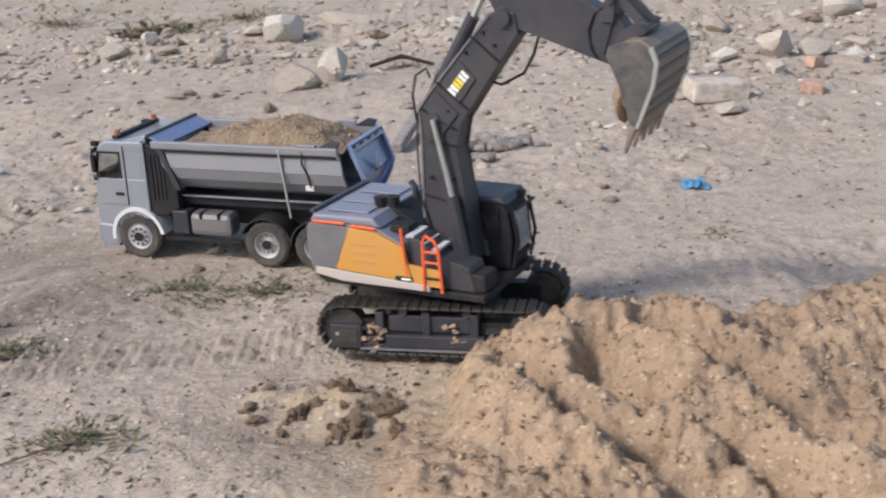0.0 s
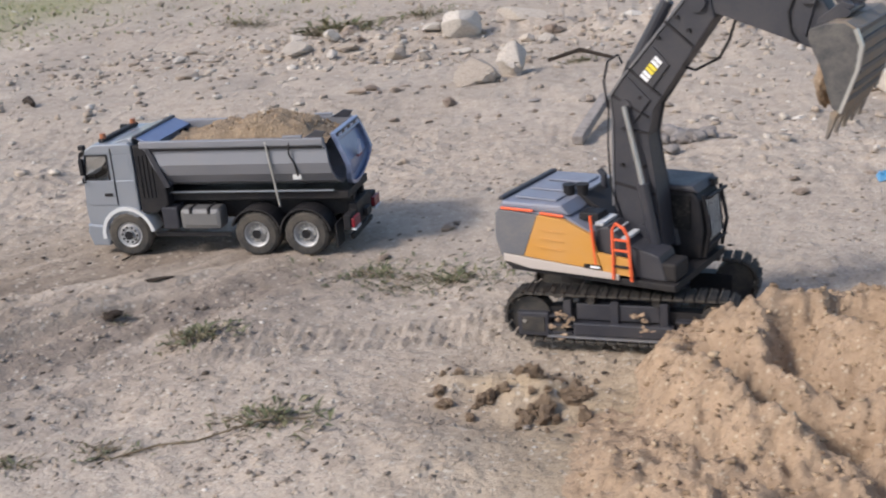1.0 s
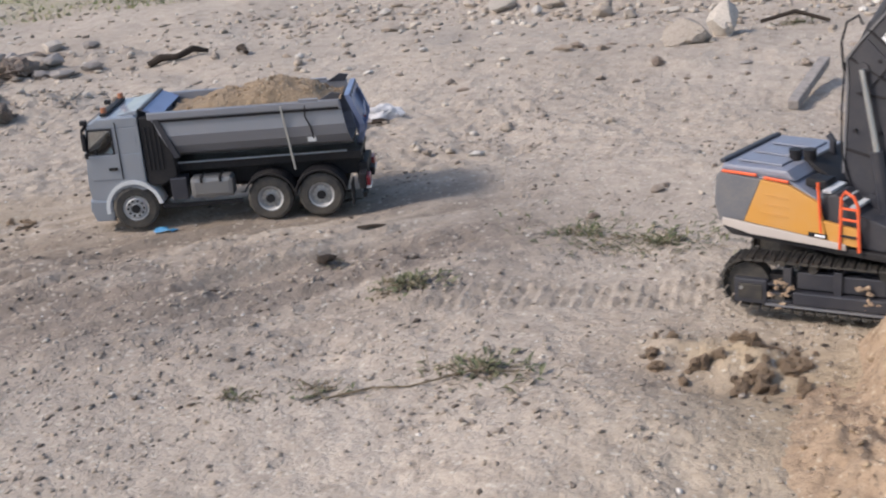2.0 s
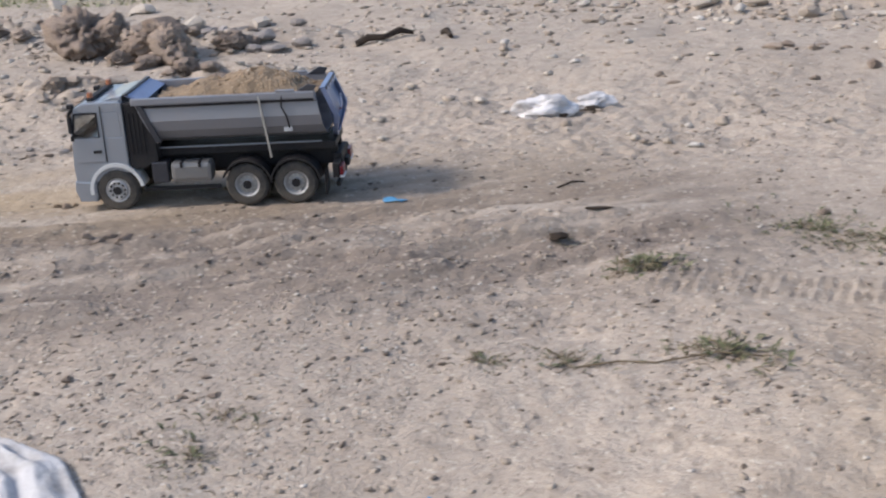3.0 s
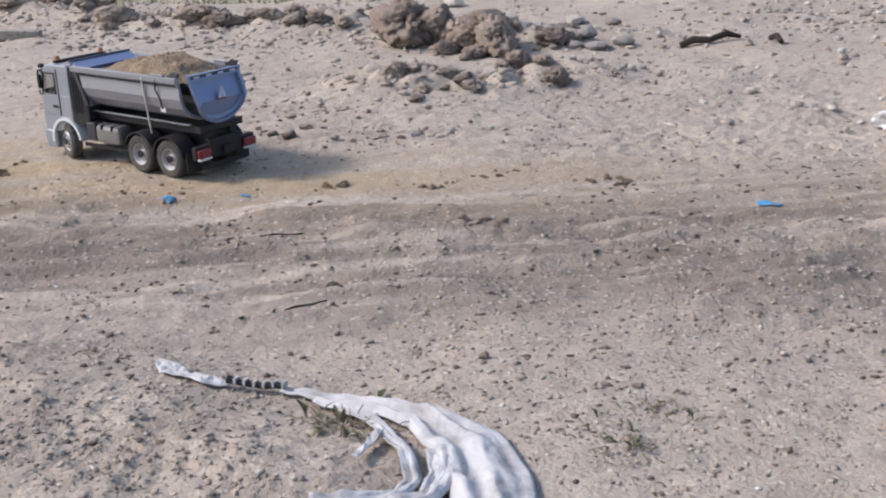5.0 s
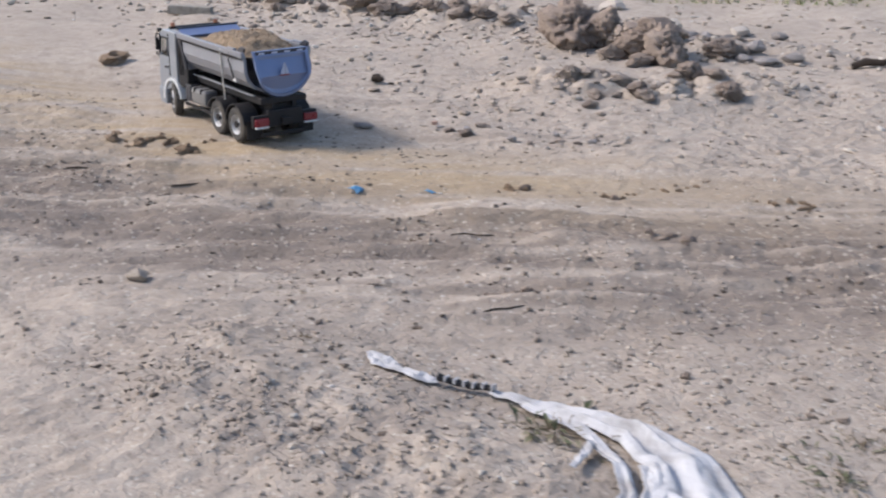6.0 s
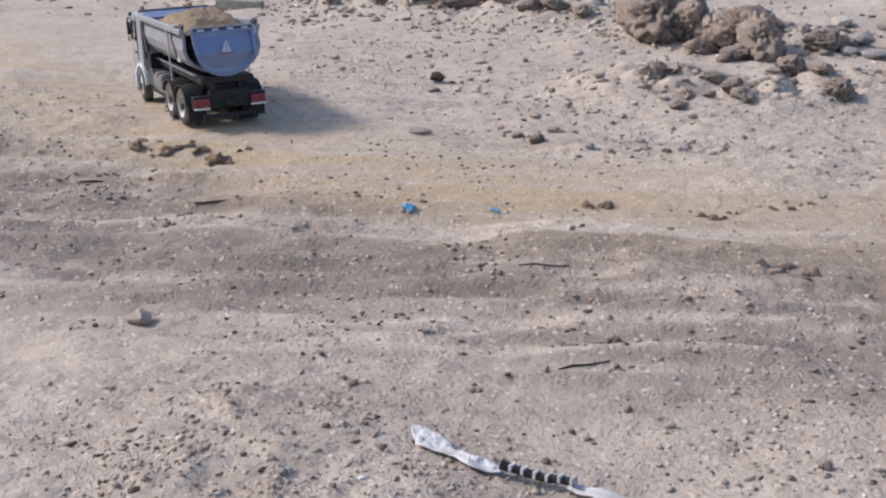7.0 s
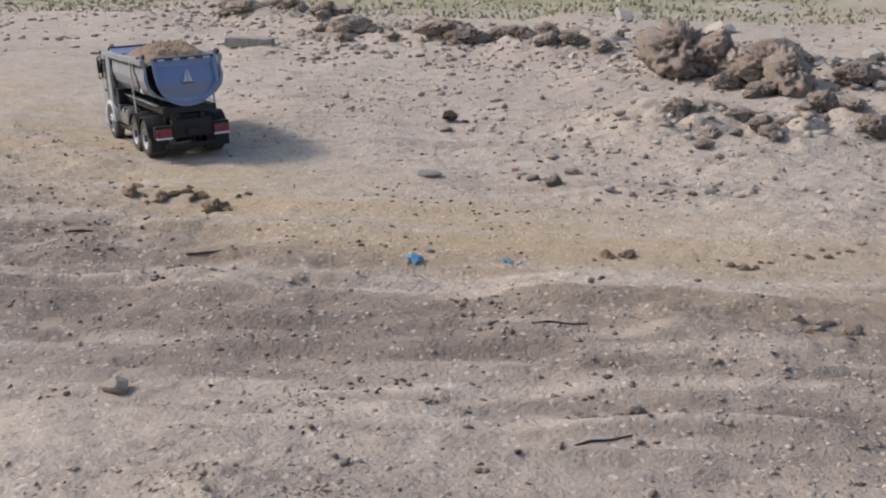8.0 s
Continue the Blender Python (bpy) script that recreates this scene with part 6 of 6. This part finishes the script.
    stick_ = part("stick", prism(B(), P([(0.082, 0.512), (0.09, 0.535), (0.12, 0.536), (0.2, 0.505), (0.268, 0.474), (0.281, 0.455), (0.278, 0.437), (0.255, 0.416), (0.15, 0.452), (0.108, 0.462)]), -0.027, 0.007, 0.003), CHARCOAL, U, "charcoal stick arm")
    part("stick_end_plate", prism(B(), P([(0.232, 0.442), (0.24, 0.485), (0.262, 0.478), (0.25, 0.43)]), -0.03, 0.01, 0.001), CHARCOAL, stick_)
    part("bucket_cylinder", rod(B(), (0.125, -0.01, 0.555 + z), (0.225, -0.01, 0.515 + z), 0.008, 12), CHARCOAL, stick_)
    part("bucket_rod", rod(B(), (0.225, -0.01, 0.515 + z), (0.262, -0.01, 0.497 + z), 0.0042, 10), STEEL, stick_)
    for y in (-0.032, 0.012):
        part("link_arm", prism(B(), P([(0.246, 0.47), (0.252, 0.505), (0.266, 0.505), (0.262, 0.47)]), y - 0.003, y + 0.003, 0.001), CHARCOAL, stick_)
        part("push_link", prism(B(), P([(0.253, 0.505), (0.266, 0.51), (0.307, 0.468), (0.3, 0.458)]), y - 0.0025 + 0.004 * (1 if y < 0 else -1), y + 0.0025 + 0.004 * (1 if y < 0 else -1), 0.001), CHARCOAL, stick_)
    for x, h in ((0.259, 0.5), (0.3, 0.462), (0.275, 0.445)):
        part("link_pin", rod(B(), (x, -0.042, h + z), (x, 0.022, h + z), 0.0055, 12), CHARCOAL, stick_)
    part("stick_hose", tube(B(), [(x, -0.029, h + z) for x, h in ((0.25, 0.49), (0.236, 0.48), (0.228, 0.46), (0.232, 0.435), (0.24, 0.424))], 0.0016, 6), BLACK, stick_)
    # bucket: curved shell between two cheeks
    W0, W1 = -0.064, 0.084
    shell = [(0.272, 0.446), (0.288, 0.454), (0.308, 0.455), (0.321, 0.446), (0.327, 0.428), (0.323, 0.4), (0.314, 0.372), (0.303, 0.35)]
    inner_s = [(x - 0.004, h - 0.003) for x, h in shell]
    bucket = part("bucket", strip_prism(B(), P(shell), P(inner_s), W0, W1), BUCKETM, U, "worn steel bucket caked with soil")
    cheek = [(0.266, 0.446), (0.286, 0.453), (0.306, 0.453), (0.319, 0.445), (0.325, 0.428), (0.321, 0.4), (0.303, 0.347), (0.294, 0.352), (0.28, 0.4), (0.264, 0.434)]
    for y in (W0, W1):
        part("bucket_cheek", prism(B(), P(cheek), y - 0.0025, y + 0.0025, 0.001), CHEEK, bucket)
        part("cheek_edge", strip_prism(B(), P([(0.321, 0.448), (0.329, 0.428), (0.325, 0.4), (0.305, 0.346)]), P([(0.3175, 0.4455), (0.3245, 0.428), (0.321, 0.4005), (0.302, 0.348)]), y - 0.0035, y + 0.0035), STEEL, bucket)
    for k in range(6):
        f = 3.1 + k * 0.68
        i = int(f)
        (x0, h0), (x1, h1) = shell[i], shell[min(i + 1, 7)]
        x, h = x0 + (x1 - x0) * (f - i), h0 + (h1 - h0) * (f - i)
        part("wear_strip", box(B(), x - 0.002, x + 0.0022, W0 + 0.008, W1 - 0.008, h - 0.003 + z, h + 0.003 + z, 0.001), CHEEK, bucket)
    part("lip_plate", prism(B(), P([(0.299, 0.356), (0.305, 0.354), (0.297, 0.337), (0.292, 0.34)]), W0, W1, 0.0008), BUCKETM, bucket)
    for k in range(5):
        y = W0 + 0.008 + k * (W1 - W0 - 0.016) / 4
        part("tooth", prism(B(), P([(0.291, 0.346), (0.301, 0.348), (0.288, 0.312), (0.285, 0.313)]), y - 0.0045, y + 0.0045, 0.0008), BUCKETM, bucket)
    part("bucket_ear", prism(B(), P([(0.262, 0.436), (0.268, 0.455), (0.295, 0.475), (0.31, 0.47), (0.29, 0.45)]), -0.038, -0.032, 0.001), CHARCOAL, bucket)
    part("bucket_ear", prism(B(), P([(0.262, 0.436), (0.268, 0.455), (0.295, 0.475), (0.31, 0.47), (0.29, 0.45)]), 0.012, 0.018, 0.001), CHARCOAL, bucket)
    bm = B()
    bmesh.ops.create_icosphere(bm, subdivisions=4, radius=0.5)
    for v in bm.verts:
        k = 1 + 0.5 * noise.noise(v.co * 5) + 0.25 * noise.noise(v.co * 13)
        v.co = Vector((0.279 + v.co.x * 0.036 * k + 0.012 * v.co.z, 0.002 + v.co.y * 0.12, 0.386 + z + v.co.z * 0.082 * k))
    part("bucket_soil", bm, HEAP, bucket, "ochre soil stuck in the bucket", smooth=True)
    return E


build_excavator()


# ---- motion ----
TRUCK = [
    (0, -0.2267, 2.0440, 160.5),
    (0.5, -0.4090, 2.0885, 167.6),
    (1, -0.6031, 2.1003, 173.9),
    (1.5, -0.7768, 2.0753, 185.0),
    (1.7, -0.8579, 2.0602, 188.9),
    (2.8, -1.3575, 1.9293, 204.0),
    (3, -1.4480, 1.8765, 201.1),
    (3.5, -1.6748, 1.7570, 197.0),
    (4, -1.9260, 1.6790, 192.0),
    (4.2, -2.0399, 1.6438, 191.9),
    (5.5, -2.5900, 1.5678, 168.5),
    (6, -2.7580, 1.5600, 167.0),
    (6.5, -2.9401, 1.5376, 166.3),
    (7, -3.0744, 1.5614, 161.4),
    (7.5, -3.2259, 1.5938, 160.3),
    (8, -3.2343, 1.5776, 161.5),
]
STEER = [(0, 4), (1.0, 4), (1.7, 7), (2.8, 0), (3.5, -3), (4.2, -10), (5.0, -16), (6.0, -16), (6.6, -10), (7.3, -4), (8.0, 0)]


def smooth_track(rows):
    """Monotone-time cubic through the rows; returns a function of t for each column."""
    t = np.array([r[0] for r in rows], float)
    v = np.array([r[1:] for r in rows], float)
    d = np.gradient(v, t, axis=0)

    def at(q):
        i = int(np.clip(np.searchsorted(t, q, side="right") - 1, 0, len(t) - 2))
        h = t[i + 1] - t[i]
        s = (q - t[i]) / h
        return ((2 * s ** 3 - 3 * s ** 2 + 1) * v[i] + (s ** 3 - 2 * s ** 2 + s) * h * d[i] + (-2 * s ** 3 + 3 * s ** 2) * v[i + 1] + (s ** 3 - s ** 2) * h * d[i + 1])
    return at


def motions():
    at, steer = smooth_track(TRUCK), smooth_track(STEER)
    times = [round(0.1 * k, 1) for k in range(81)]
    rows, spins, roll = [], [], 0.0
    last = None
    for t in times:
        x, y, a = at(t)
        if last is not None:
            roll += math.hypot(x - last[0], y - last[1]) / TYRE_R
        last = (x, y)
        ca, sa = math.cos(radians(a)), math.sin(radians(a))
        rear, front = float(basin(x, y)), float(basin(x + 0.298 * ca, y + 0.298 * sa))
        rows.append((t, pose(x, y, 0.002 + rear, 0, math.degrees(math.atan2(rear - front, 0.298)), a)))
        spins.append((t, math.degrees(roll), float(steer(t)[0])))
    walk(truck, rows)
    for wheel, wx, wy in truck_wheels:
        front = wx > 0.2
        walk(wheel, [(t, pose(wx, wy, TYRE_R, 0, r, s if front else 0)) for t, r, s in spins])


motions()
